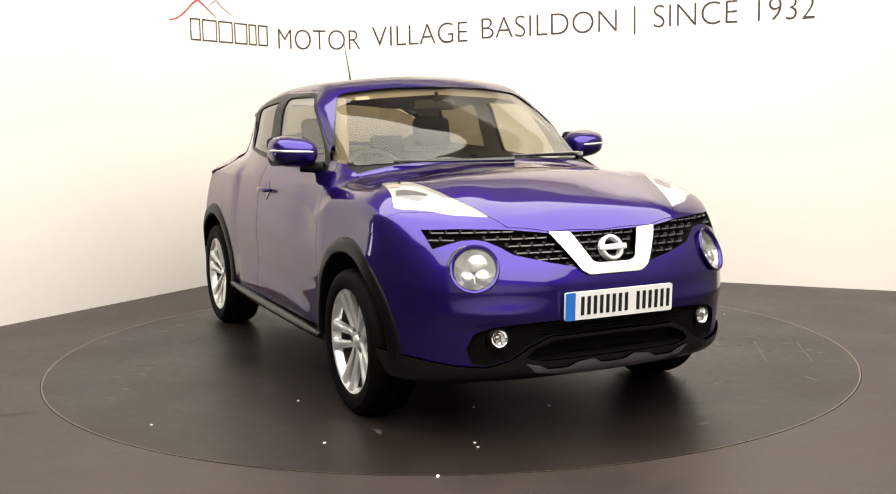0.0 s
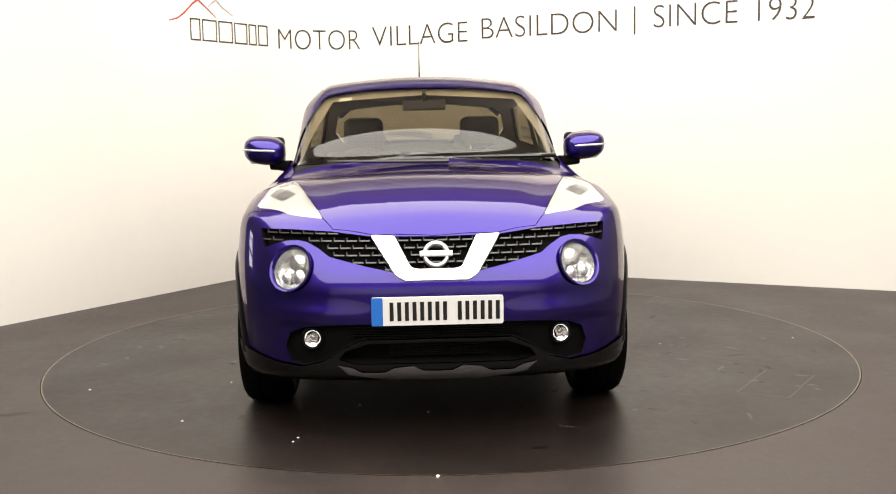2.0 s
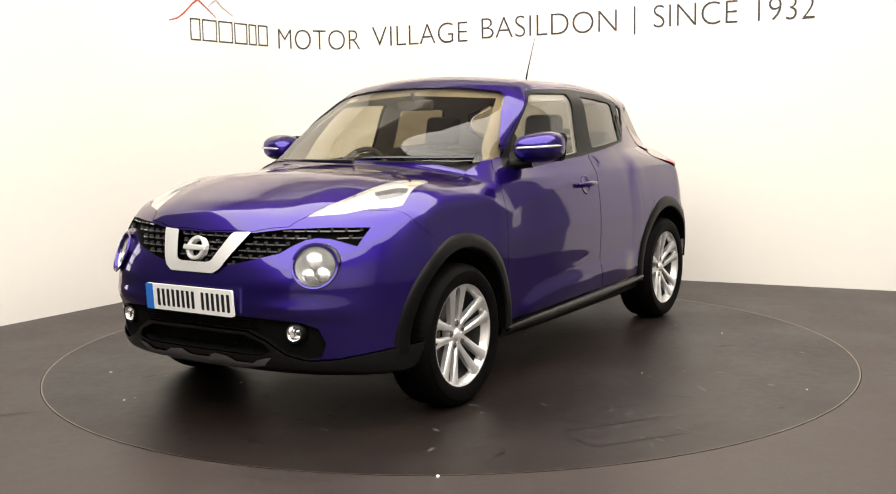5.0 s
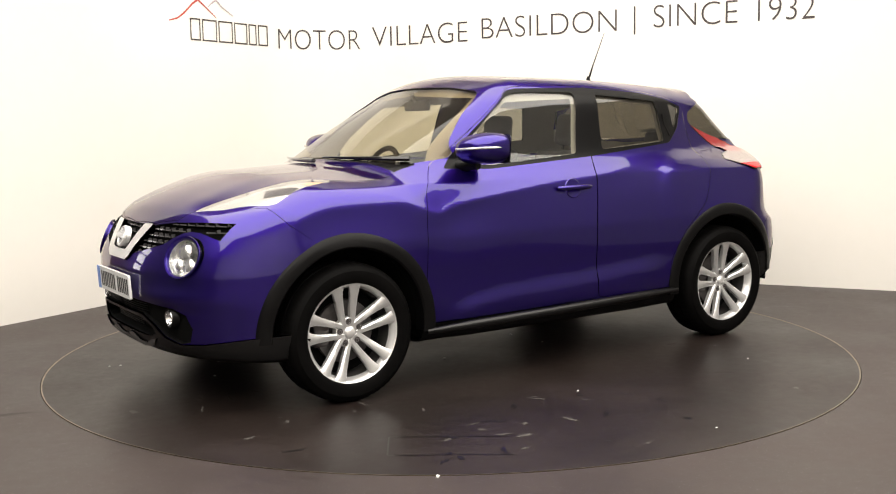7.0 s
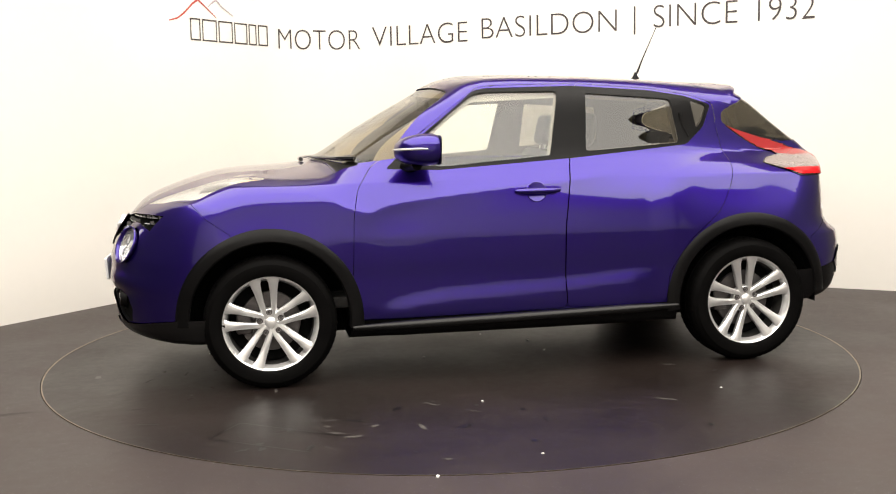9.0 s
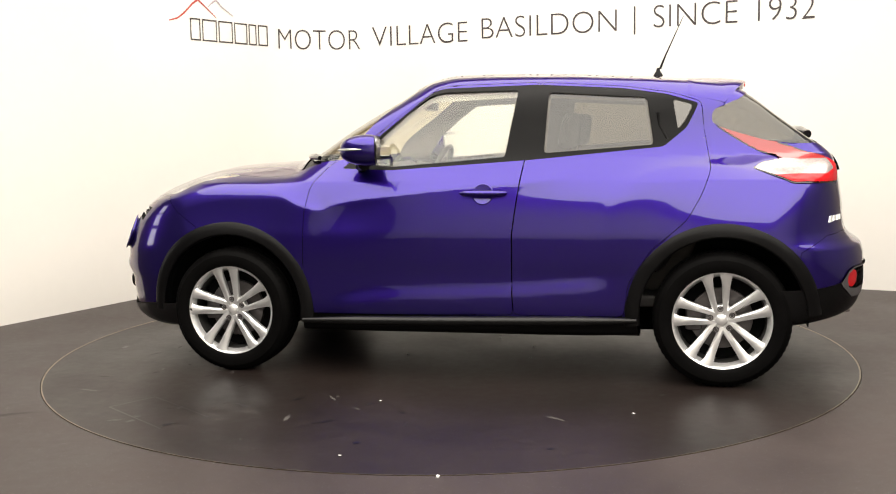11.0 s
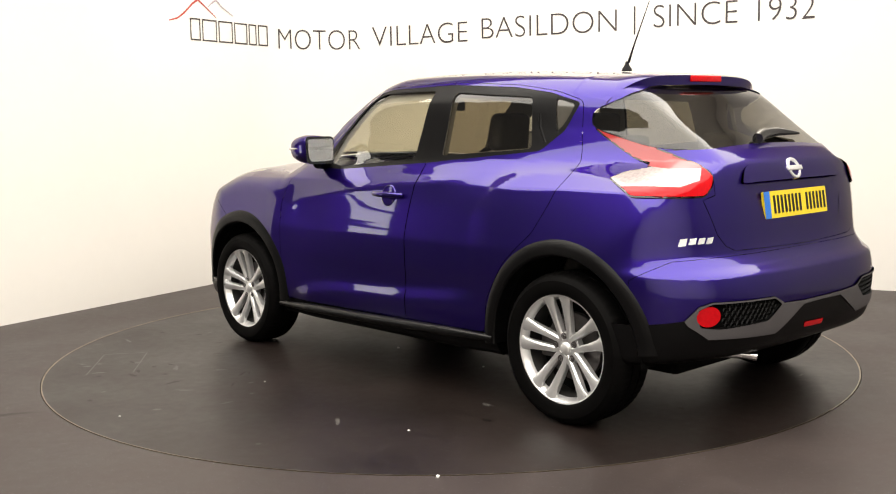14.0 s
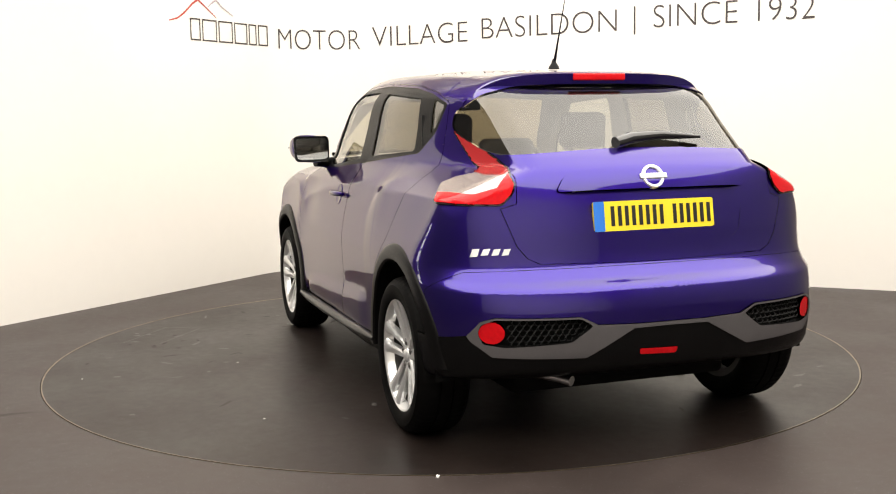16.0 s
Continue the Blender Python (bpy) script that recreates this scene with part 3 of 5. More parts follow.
def wheel_meshes():
    """Meshes of one wheel, axle along y, outer face towards +y."""
    made = {}

    def keep(name, bm, mat, smooth=1):
        bmesh.ops.recalc_face_normals(bm, faces=bm.faces)
        me = bpy.data.meshes.new(name)
        bm.to_mesh(me)
        bm.free()
        me.materials.append(mat)
        made[name] = me
    w = 0.108
    bm = bmesh.new()
    prof = [(0.232, -w + 0.01), (0.245, -w), (0.285, -w - 0.006), (0.312, -w + 0.004), (0.325, -w + 0.022), (0.33, -w + 0.045)]
    prof += [(0.331, -0.032), (0.324, -0.031), (0.324, -0.023), (0.331, -0.022), (0.331, 0.022), (0.324, 0.023), (0.324, 0.031), (0.331, 0.032)]
    prof += [(0.33, w - 0.045), (0.325, w - 0.022), (0.312, w - 0.004), (0.298, w + 0.002), (0.296, w + 0.005), (0.285, w + 0.006), (0.262, w + 0.004), (0.246, w), (0.238, w - 0.004), (0.232, w - 0.012)]
    lathe(bm, prof, "y", 192)
    # every third step of the shoulders lies lower: the tread blocks
    for v in bm.verts:
        r, a = math.hypot(v.co.x, v.co.z), math.atan2(v.co.z, v.co.x)
        if r > 0.32 and abs(v.co.y) > 0.03 and round(a * 192 / (2 * math.pi)) % 3 == 0:
            v.co.x, v.co.z = v.co.x * (r - 0.003) / r, v.co.z * (r - 0.003) / r
    keep("tyre", bm, RUBBER)
    bm = bmesh.new()
    lathe(bm, [(0.212, 0.062), (0.217, 0.078), (0.226, 0.094), (0.23, 0.1), (0.236, 0.102), (0.238, 0.094), (0.236, 0.08)], "y", 72)
    keep("wheel", bm, ALLOY)
    # inner rim as its own mesh, coloured dark to stand for shade behind the spokes
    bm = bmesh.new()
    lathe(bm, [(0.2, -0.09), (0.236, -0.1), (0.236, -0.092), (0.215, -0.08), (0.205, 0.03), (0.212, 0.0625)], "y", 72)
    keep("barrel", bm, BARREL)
    # one of five twin spokes: two flat arms from the hub that spread towards the rim
    bm = bmesh.new()
    for s in (-1, 1):
        ring = []
        for r, off, half, y, deep in ((0.03, 0.019, 0.0145, 0.066, 0.024), (0.075, 0.0275, 0.0145, 0.072, 0.03), (0.12, 0.0335, 0.0165, 0.08, 0.032), (0.165, 0.0395, 0.0195, 0.089, 0.03), (0.2, 0.0445, 0.0245, 0.096, 0.024), (0.226, 0.048, 0.036, 0.1, 0.014)):
            c = s * off
            ring.append([bm.verts.new(p) for p in ((c - half, y - deep, r), (c - half, y - 0.007, r), (c - half * 0.55, y, r), (c + half * 0.55, y, r), (c + half, y - 0.007, r), (c + half, y - deep, r))])
        for a, b in zip(ring, ring[1:]):
            for j in range(6):
                bm.faces.new((a[j], a[(j + 1) % 6], b[(j + 1) % 6], b[j]))
        bm.faces.new(ring[0]), bm.faces.new(ring[-1][::-1])
    keep("twin_spoke", bm, ALLOY)
    bm = bmesh.new()
    lathe(bm, [(0.0, 0.072), (0.022, 0.072), (0.026, 0.069), (0.029, 0.064), (0.06, 0.064), (0.07, 0.058), (0.074, 0.03), (0.0, 0.03)], "y", 40)
    bmesh.ops.remove_doubles(bm, verts=bm.verts, dist=1e-5)
    keep("hub", bm, ALLOY)
    bm = bmesh.new()
    lathe(bm, [(0.0, 0.079), (0.019, 0.077), (0.0235, 0.073), (0.0235, 0.064)], "y", 28)
    bmesh.ops.remove_doubles(bm, verts=bm.verts, dist=1e-5)
    keep("centre_cap", bm, SILVER)
    bm = bmesh.new()
    lathe(bm, [(0.0, 0.067), (0.0065, 0.067), (0.0085, 0.064), (0.0085, 0.05)], "y", 6)
    lathe(bm, [(0.0095, 0.0645), (0.014, 0.0655), (0.015, 0.063)], "y", 16)
    bmesh.ops.remove_doubles(bm, verts=bm.verts, dist=1e-5)
    keep("wheel_nut", bm, DARKMETAL)
    bm = bmesh.new()
    lathe(bm, [(0.05, 0.012), (0.148, 0.012), (0.15, 0.008), (0.15, -0.008), (0.07, -0.01)], "y", 48)
    box(bm, 0.09, 0.17, -0.03, 0.035, -0.06, 0.06, 0.012)
    keep("brake_disc", bm, DARKMETAL)
    bm = bmesh.new()
    lathe(bm, [(0.0, -0.02), (0.15, -0.02), (0.205, -0.02)], "y", 36)
    bmesh.ops.remove_doubles(bm, verts=bm.verts, dist=1e-5)
    keep("backing_plate", bm, GAP)
    return made


WHEEL = wheel_meshes()


def build_wheel(x, side, turn):
    """side: 1 on the car's left, -1 on its right; turn: degrees the spokes stand round."""
    w = mesh_part("wheel", WHEEL["wheel"], None, car, "silver five-twin-spoke alloy wheel with black tyre")
    w.matrix_basis = Matrix.Translation((x, side * 0.768, HUB_Z)) @ Matrix.Rotation(0 if side > 0 else math.pi, 4, "Z")
    spin = Matrix.Rotation(radians(turn), 4, "Y")
    mesh_part("tyre", WHEEL["tyre"], None, w, "black low-profile tyre")
    for i in range(5):
        ob = mesh_part("twin_spoke", WHEEL["twin_spoke"], None, w)
        ob.matrix_basis = spin @ Matrix.Rotation(2 * math.pi * i / 5, 4, "Y")
        ob = mesh_part("wheel_nut", WHEEL["wheel_nut"], None, w)
        ob.matrix_basis = spin @ Matrix.Rotation(2 * math.pi * i / 5, 4, "Y") @ Matrix.Translation((0, 0.004, 0.054))
    mesh_part("barrel", WHEEL["barrel"], None, w, "inside of the alloy rim, its shade put in as dark colour")
    mesh_part("hub", WHEEL["hub"], None, w)
    mesh_part("centre_cap", WHEEL["centre_cap"], None, w)
    mesh_part("brake_disc", WHEEL["brake_disc"], None, w, "dull grey brake disc")
    mesh_part("backing_plate", WHEEL["backing_plate"], None, w)


for x, side, turn in ((FRONT_X, 1, 7), (REAR_X, 1, 7), (FRONT_X, -1, 20), (REAR_X, -1, 0)):
    build_wheel(x, side, turn)

# ---- the car's panels ----
cells = skin_cells()
FRONT, REAR = (lambda x, y, z: x > 1.4), (lambda x, y, z: x < -1.15)


def both(half):
    """A right-hand half outline (first and last points near the middle) with its mirror image."""
    return half + [(-u, v) for u, v in half[::-1]]


def take(name, axes, outline, where, mat, parent=None, label="", **more):
    """Cuts an outline out of what is left of the skin and makes a panel of it."""
    global cells
    inner, cells = cut(cells, axes, outline, where)
    return panel(name, inner, mat, parent or car, label, axes, outline, **more), inner


def skin_at(y, z, front=True):
    """The place on the nose (or tail) at that width and height."""
    o = np.array([[1.2 if front else -1.0, y, z]])
    return Vector(onto(o, np.array([[1.0 if front else -1.0, 0, 0]]))[0])


def side_at(x, z, side=1):
    return Vector(onto(np.array([[x, 0, z]]), np.array([[0, float(side), 0]]))[0])


lining_cells = list(cells)


def build_glass():
    global cells
    screen = rounded(both([(0, 1.128), (0.4, 1.118), (0.71, 1.098), (0.65, 1.29), (0.55, 1.462), (0.3, 1.492), (0, 1.498)]), 0.05)
    ob, _ = take("windscreen", "yz", screen, lambda x, y, z: 0.1 < x < 1.2, WINDSCREEN, None, "large tinted windscreen", gap=0.004, lift=-0.006)
    ob.visible_shadow = False
    pane = rounded(both([(0, 1.186), (0.2, 1.184), (0.555, 1.166), (0.604, 1.262), (0.588, 1.345), (0.53, 1.408), (0.39, 1.44), (0.16, 1.452), (0, 1.453)]), 0.03)
    ob, _ = take("rear_window", "yz", pane, REAR, PRIVACY, None, "smoked rear window", gap=0.003, lift=-0.005)
    ob.visible_shadow = False
    windows = (("front_side_window", [(0.56, 1.096), (0.46, 1.222), (0.32, 1.343), (0.2, 1.437), (0.13, 1.455), (-0.262, 1.457), (-0.2, 1.122), (0.39, 1.077)], CLEAR, "clear front side window"),
               ("rear_side_window", [(-0.416, 1.444), (-0.9, 1.407), (-0.935, 1.174), (-0.396, 1.139)], PRIVACY, "smoked rear side window"),
               ("quarter_pane", [(-1.025, 1.4), (-1.128, 1.371), (-1.09, 1.29), (-1.052, 1.245)], QUARTER, "dark fixed quarter pane"))
    trim = rounded([(0.665, 1.07), (0.45, 1.251), (0.183, 1.462), (0.121, 1.475), (-0.355, 1.483), (-0.78, 1.456), (-0.99, 1.424), (-1.153, 1.376), (-1.094, 1.254), (-0.982, 1.163), (-0.331, 1.106), (0.39, 1.06)], 0.02)
    for where, _ in SIDES:
        for name, outline, mat, label in windows:
            ob, _ = take(name, "xz", rounded(outline, 0.022), where, mat, None, label, gap=0.002, lift=-0.007)
            ob.visible_shadow = mat is QUARTER
        take("window_surround", "xz", trim, where, PLASTIC, None, "matt black window surround and pillars", lift=-0.001, rim=0.014)


build_glass()


def build_front():
    """Grille with its bright V, lamps, intake, lower bumper."""
    global cells
    vee = [(-0.262, 0.842), (-0.165, 0.838), (-0.102, 0.722), (-0.076, 0.715), (0.076, 0.715), (0.102, 0.722), (0.165, 0.838), (0.262, 0.842), (0.162, 0.692), (0.126, 0.672), (-0.126, 0.672), (-0.162, 0.692)]
    take("grille_vee", "yz", rounded(vee, 0.01, 3), FRONT, SILVER, None, "bright silver V-shaped grille bar", lift=0.012, rim=0.05)
    opening = both([(0, 0.672), (0.126, 0.672), (0.178, 0.707), (0.29, 0.731), (0.43, 0.766), (0.475, 0.797), (0.52, 0.82), (0.56, 0.827), (0.61, 0.824), (0.655, 0.812), (0.712, 0.792), (0.73, 0.866), (0.6, 0.868), (0.423, 0.862), (0.262, 0.843), (0, 0.84)])
    back, _ = take("grille", "yz", opening, FRONT, GAP, None, "black lattice grille", lift=-0.035, rim=-0.035)
    bm = bmesh.new()
    for row in range(7):
        z = 0.688 + row * 0.0275
        n = 15
        for k in range(-n, n + 1):
            y = (k + 0.5 * (row % 2)) * 0.052
            if not (inside(y - 0.018, z, opening) and inside(y + 0.018, z, opening) and inside(y, z + 0.006, opening) and inside(y, z - 0.006, opening)):
                continue
            if inside(y, z, vee):
                continue
            pts = []
            for w in (-0.021, -0.007, 0.007, 0.021):
                p = skin_at(y + w, z)
                pts.append(p - Vector((0.014, 0, 0)))
            for i in range(3):
                a, b = pts[i], pts[i + 1]
                v = [bm.verts.new(q) for q in (a + Vector((0.004, 0, 0.0025)), b + Vector((0.004, 0, 0.0025)), b + Vector((0.006, 0, -0.003)), a + Vector((0.006, 0, -0.003)), a + Vector((-0.016, 0, 0.001)), b + Vector((-0.016, 0, 0.001)))]
                bm.faces.new((v[0], v[3], v[2], v[1])), bm.faces.new((v[0], v[1], v[5], v[4])), bm.faces.new((v[3], v[4], v[5], v[2]))
            e = pts[3 if y > 0 else 0]
            box(bm, e.x - 0.018, e.x - 0.001, e.y - 0.0025, e.y + 0.0025, z - 0.003, z + 0.012, 0)
    bmesh.ops.recalc_face_normals(bm, faces=bm.faces)
    part("lattice", bm, LATTICE, back, "grey scalloped lattice bars", smooth=False, kind="stuff")
    # round badge, a plain ring crossed by a bar
    c = skin_at(0, 0.775) + Vector((0.022, 0, 0))
    tilt = Matrix.Translation(c) @ Matrix.Rotation(radians(-20), 4, "Y")
    bm = bmesh.new()
    lathe(bm, [(0.038, -0.02), (0.038, 0.006), (0.042, 0.011), (0.05, 0.011), (0.054, 0.006), (0.054, -0.02)], "x", 48, m=tilt)
    box(bm, 0.0, 0.016, -0.066, 0.066, -0.0115, 0.0115, 0.003, tilt)
    part("badge", bm, BRIGHT, car, "plain chrome ring badge crossed by a bar")
    for s in (1, -1):
        lamp = disc(s * 0.588, 0.717, 0.088, 44)
        lens, _ = take("headlamp", "yz", lamp, FRONT, LENS, None, "round clear-glass headlamp", lift=0.001)
        lens.visible_shadow = False
        p = skin_at(s * 0.588, 0.717)
        n = Vector(skin_normal(np.array([p]))[0])
        m = Matrix.Translation(p) @ n.to_track_quat("Z", "Y").to_matrix().to_4x4()
        bm = bmesh.new()
        lathe(bm, [(0.1, 0.004), (0.098, 0.01), (0.09, 0.008), (0.084, -0.002), (0.084, -0.03)], "z", 44, m=m)
        part("bezel", bm, PAINT, lens, "purple lamp surround")
        bm = bmesh.new()
        lathe(bm, [(0.084, -0.006), (0.078, -0.022), (0.066, -0.038), (0.045, -0.05), (0.0, -0.058)], "z", 44, m=m)
        bmesh.ops.remove_doubles(bm, verts=bm.verts, dist=1e-5)
        part("reflector", bm, LAMPIN, lens, "bright silver reflector bowl")
        bm = bmesh.new()
        for u, v, r in ((-0.012 * s, 0.032, 0.034), (0.03, -0.03, 0.026), (-0.03, -0.034, 0.022)):
            lathe(bm, [(r + 0.005, -0.03), (r + 0.004, -0.016), (r, -0.014), (r * 0.8, -0.01), (r * 0.4, -0.007), (0.0, -0.006)], "z", 28, m=m @ Matrix.Translation((u, v, 0)))
        bmesh.ops.remove_doubles(bm, verts=bm.verts, dist=1e-5)
        part("projector", bm, LAMPIN, lens, "chrome projector lenses")
        fog = disc(s * 0.506, 0.437, 0.031, 28)
        lens, _ = take("fog_lamp", "yz", fog, FRONT, LENS, None, "small round front fog lamp", lift=0.001)
        lens.visible_shadow = False
        p = skin_at(s * 0.506, 0.437)
        m = Matrix.Translation(p) @ Vector((1, s * 0.12, 0)).to_track_quat("Z", "Y").to_matrix().to_4x4()
        bm = bmesh.new()
        lathe(bm, [(0.0, -0.03), (0.017, -0.026), (0.027, -0.008), (0.03, 0.001), (0.034, 0.004), (0.036, 0.0), (0.036, -0.02)], "z", 32, m=m)
        lathe(bm, [(0.0, -0.008), (0.009, -0.01), (0.012, -0.022)], "z", 20, m=m)
        bmesh.ops.remove_doubles(bm, verts=bm.verts, dist=1e-5)
        part("bezel", bm, CHROME, lens, "chrome fog lamp bowl and ring")
        bm = bmesh.new()
        lathe(bm, [(0.034, 0.0), (0.042, 0.003), (0.046, -0.002), (0.05, -0.03)], "z", 32, m=m)
        part("housing", bm, PLASTIC, lens, "black fog lamp housing")
    intake = both([(0, 0.441), (0.3, 0.438), (0.387, 0.397), (0.42, 0.372), (0.462, 0.344), (0.55, 0.319), (0.6, 0.33), (0.622, 0.395), (0.6, 0.455), (0.54, 0.482), (0.46, 0.492), (0.38, 0.499), (0, 0.507)])
    mouth, _ = take("lower_intake", "yz", intake, FRONT, GAP, None, "black lower air intake", lift=-0.02, rim=-0.02)
    bm = bmesh.new()
    for z in (0.452, 0.463, 0.474, 0.485):
        for a, b in ((-0.34, -0.02), (0.02, 0.34)):
            tube(bm, [skin_at(a + (b - a) * i / 8, z) - Vector((0.012, 0, 0)) for i in range(9)], 0.0022, 5)
    part("intake_bar", bm, PLASTIC, mouth, kind="stuff")
    under = both([(0, 0.334), (0.33, 0.334), (0.4, 0.352), (0.37, 0.388), (0.28, 0.423), (0, 0.427)])
    under_mouth, _ = take("bumper_mouth", "yz", rounded(under, 0.01, 3), FRONT, GAP, None, "black opening below the bumper bar", lift=-0.05, rim=-0.05)
    bm = bmesh.new()
    for z in (0.366, 0.376, 0.386, 0.396, 0.406):
        tube(bm, [skin_at(-0.2 + 0.05 * i, z) - Vector((0.03, 0, 0)) for i in range(9)], 0.003, 5)
    part("mouth_bar", bm, PLASTIC, under_mouth, kind="stuff")
    skid = both([(0, 0.272), (0.2, 0.277), (0.36, 0.297), (0.4, 0.332), (0.345, 0.322), (0.305, 0.304), (0.215, 0.304), (0.17, 0.322), (0.1, 0.328), (0.06, 0.309), (0, 0.307)])
    take("skid_plate", "yz", skid, FRONT, SATIN, None, "scalloped grey skid trim", lift=0.018, rim=0.02)
    lower = both([(0, 0.1), (0.95, 0.1), (0.95, 0.375), (0.8, 0.351), (0.66, 0.324), (0.55, 0.317), (0.462, 0.342), (0.42, 0.37), (0.387, 0.395), (0.3, 0.438), (0, 0.441)])
    take("lower_bumper", "yz", lower, lambda x, y, z: x > 1.5, LIP, None, "black plastic lower bumper with a sharp lip", lift=0.011, rim=0.02)
    for s in (1, -1):
        strip = [(1.858, 0.463), (1.64, 0.54), (1.36, 0.63), (1.265, 0.672), (1.28, 0.7), (1.40, 0.722), (1.5, 0.742), (1.585, 0.77), (1.625, 0.748), (1.70, 0.665), (1.77, 0.602)]
        strip = rounded([(x, s * y) for x, y in strip], 0.012, 3)
        body, inner = take("light_strip", "xy", strip, lambda x, y, z: z > 0.8 and x > 1.1, WHITELENS, None, "slim white wing-top daytime lamp", lift=-0.012, rim=-0.012)
        amber = [(1.36, s * 0.645), (1.3, s * 0.668), (1.31, s * 0.695), (1.38, s * 0.7), (1.41, s * 0.67)]
        got, _ = cut(inner, "xy", amber, lambda x, y, z: True)
        panel("indicator", got, AMBER, body, "pale amber indicator inset", lift=-0.009)
        dark = [(1.56, s * 0.6), (1.47, s * 0.66), (1.44, s * 0.7), (1.50, s * 0.725), (1.6, s * 0.66)]
        got, _ = cut(inner, "xy", dark, lambda x, y, z: True)
        panel("lamp_insert", got, SATIN, body, "grey lamp insert", lift=-0.009)
        ob = panel("lens", inner, LENS, body, "clear lens", lift=0.001)
        ob.visible_shadow = False


build_front()


def build_rear():
    """Tail lamps, plate recess, lower bumper."""
    global cells
    tail = [(-0.445, 1.262), (-0.5, 1.248), (-0.6, 1.212), (-0.735, 1.158), (-0.836, 1.108), (-0.882, 1.064), (-0.874, 1.02), (-0.84, 0.981), (-0.552, 0.984), (-0.484, 1.055), (-0.56, 1.082), (-0.65, 1.093), (-0.655, 1.108), (-0.607, 1.128), (-0.55, 1.17), (-0.49, 1.22)]
    tail = rounded(tail, 0.014, 3)
    for where, _ in SIDES:
        suits = lambda x, y, z, w=where: x < -1.1 and w(x, y, z)
        inner, cells = cut(cells, "dz", tail, suits)
        low, rest = cut(inner, "dz", [(-1, 0.9), (-0.3, 0.9), (-0.3, 1.022), (-0.74, 1.02), (-0.82, 1.045), (-0.84, 1.09), (-1, 1.09)], suits)
        mid, up = cut(rest, "dz", [(-0.9, 1.0), (-0.3, 1.0), (-0.3, 1.13), (-0.62, 1.1), (-0.72, 1.085), (-0.9, 1.09)], suits)
        proud = lambda x, y, z: 0.002 + 0.008 * float(ease((-1.38 - x) / 0.25))
        lamp = panel("tail_lamp", low, RED, car, "boomerang-shaped red and clear tail lamp", "dz", tail, gap=0.007, lift=proud, rim=0.004)
        panel("clear_segment", mid, TAILCLEAR, lamp, "silvery clear lamp segment", "dz", tail, gap=0.007, lift=proud, rim=0.004)
        panel("upper_arm", up, RED_DEEP, lamp, "red upper lamp arm", "dz", tail, gap=0.007, lift=proud, rim=0.004)
        panel("seal", inner, GLOSS, lamp, "black seal round the lamp", "dz", tail, lift=lambda x, y, z: 0.0005 + 0.007 * float(ease((-1.38 - x) / 0.25)), rim=0.011)
    brow = rounded(both([(0, 1.03), (0.3, 1.029), (0.41, 1.026), (0.375, 1.08), (0.333, 1.1), (0.2, 1.113), (0, 1.121)]), 0.02, 3)
    take("handle_brow", "yz", brow, REAR, PAINT, None, "purple brow over the number plate", lift=lambda x, y, z: 0.004 + 0.009 * float(ease((1.13 - z) / 0.1)), rim=0.03)
    recess = rounded(both([(0, 0.818), (0.34, 0.826), (0.375, 0.856), (0.41, 1.026), (0.3, 1.029), (0, 1.03)]), 0.02, 3)
    take("plate_recess", "yz", recess, REAR, PAINT, None, "recessed purple panel round the number plate", lift=lambda x, y, z: -0.022 * float(ease((z - 0.81) / 0.2) * ease((0.4 - abs(y)) / 0.07)))
    gate = both([(0, 0.752), (0.485, 0.762), (0.53, 0.783), (0.568, 0.83), (0.62, 0.972), (0.56, 0.99), (0.555, 1.06), (0.551, 1.168), (0.14, 1.187), (0, 1.188)])
    take("tailgate", "yz", gate, lambda x, y, z: x < -1.5, PAINT, None, "purple metallic tailgate", gap=0.003, rim=0.02)
    trim_top = [(0, 0.535), (0.14, 0.535), (0.307, 0.542), (0.374, 0.575), (0.678, 0.578), (0.722, 0.562), (0.762, 0.506)]
    trim_low = [(0.75, 0.485), (0.683, 0.43), (0.348, 0.419), (0.275, 0.456), (0.159, 0.519), (0, 0.521)]
    for s in (1, -1):
        vent = [(s * y, z) for y, z in ((0.725, 0.548), (0.678, 0.571), (0.374, 0.568), (0.326, 0.539), (0.408, 0.481), (0.646, 0.468), (0.716, 0.479))]
        ref = disc(s * 0.687, 0.521, 0.041, 28)
        got, _ = take("rear_reflector", "yz", ref, REAR, RED, None, "round red rear reflector", lift=0.004, rim=0.03)
        hole, _ = take("rear_vent", "yz", rounded(vent, 0.012, 3), REAR, GAP, None, "black honeycomb bumper vent", lift=-0.02, rim=-0.02)
        bm = bmesh.new()
        for row in range(5):
            z = 0.478 + row * 0.0205
            for k in range(16):
                y = s * (0.35 + (k + 0.5 * (row % 2)) * 0.026)
                if inside(y, z, vent) and inside(y + 0.012, z, vent) and inside(y - 0.012, z, vent) and abs(y) < 0.635:
                    p = skin_at(y, z, False)
                    hexa = [(y + 0.0155 * math.cos(math.pi * j / 3), z + 0.0125 * math.sin(math.pi * j / 3)) for j in range(7)]
                    tube(bm, [(p.x + 0.006, u, v) for u, v in hexa], 0.0028, 4, False)
        part("honeycomb", bm, PLASTIC, hole, smooth=False)
    take("bumper_trim", "yz", trim_top + trim_low + [(-u, v) for u, v in trim_low[::-1]] + [(-u, v) for u, v in trim_top[::-1]], REAR, SATIN, None, "dark grey shaped rear bumper trim", lift=0.008, rim=0.012)
    fog = rounded([(-0.03, 0.408), (0.125, 0.414), (0.13, 0.437), (-0.035, 0.432)], 0.008, 3)
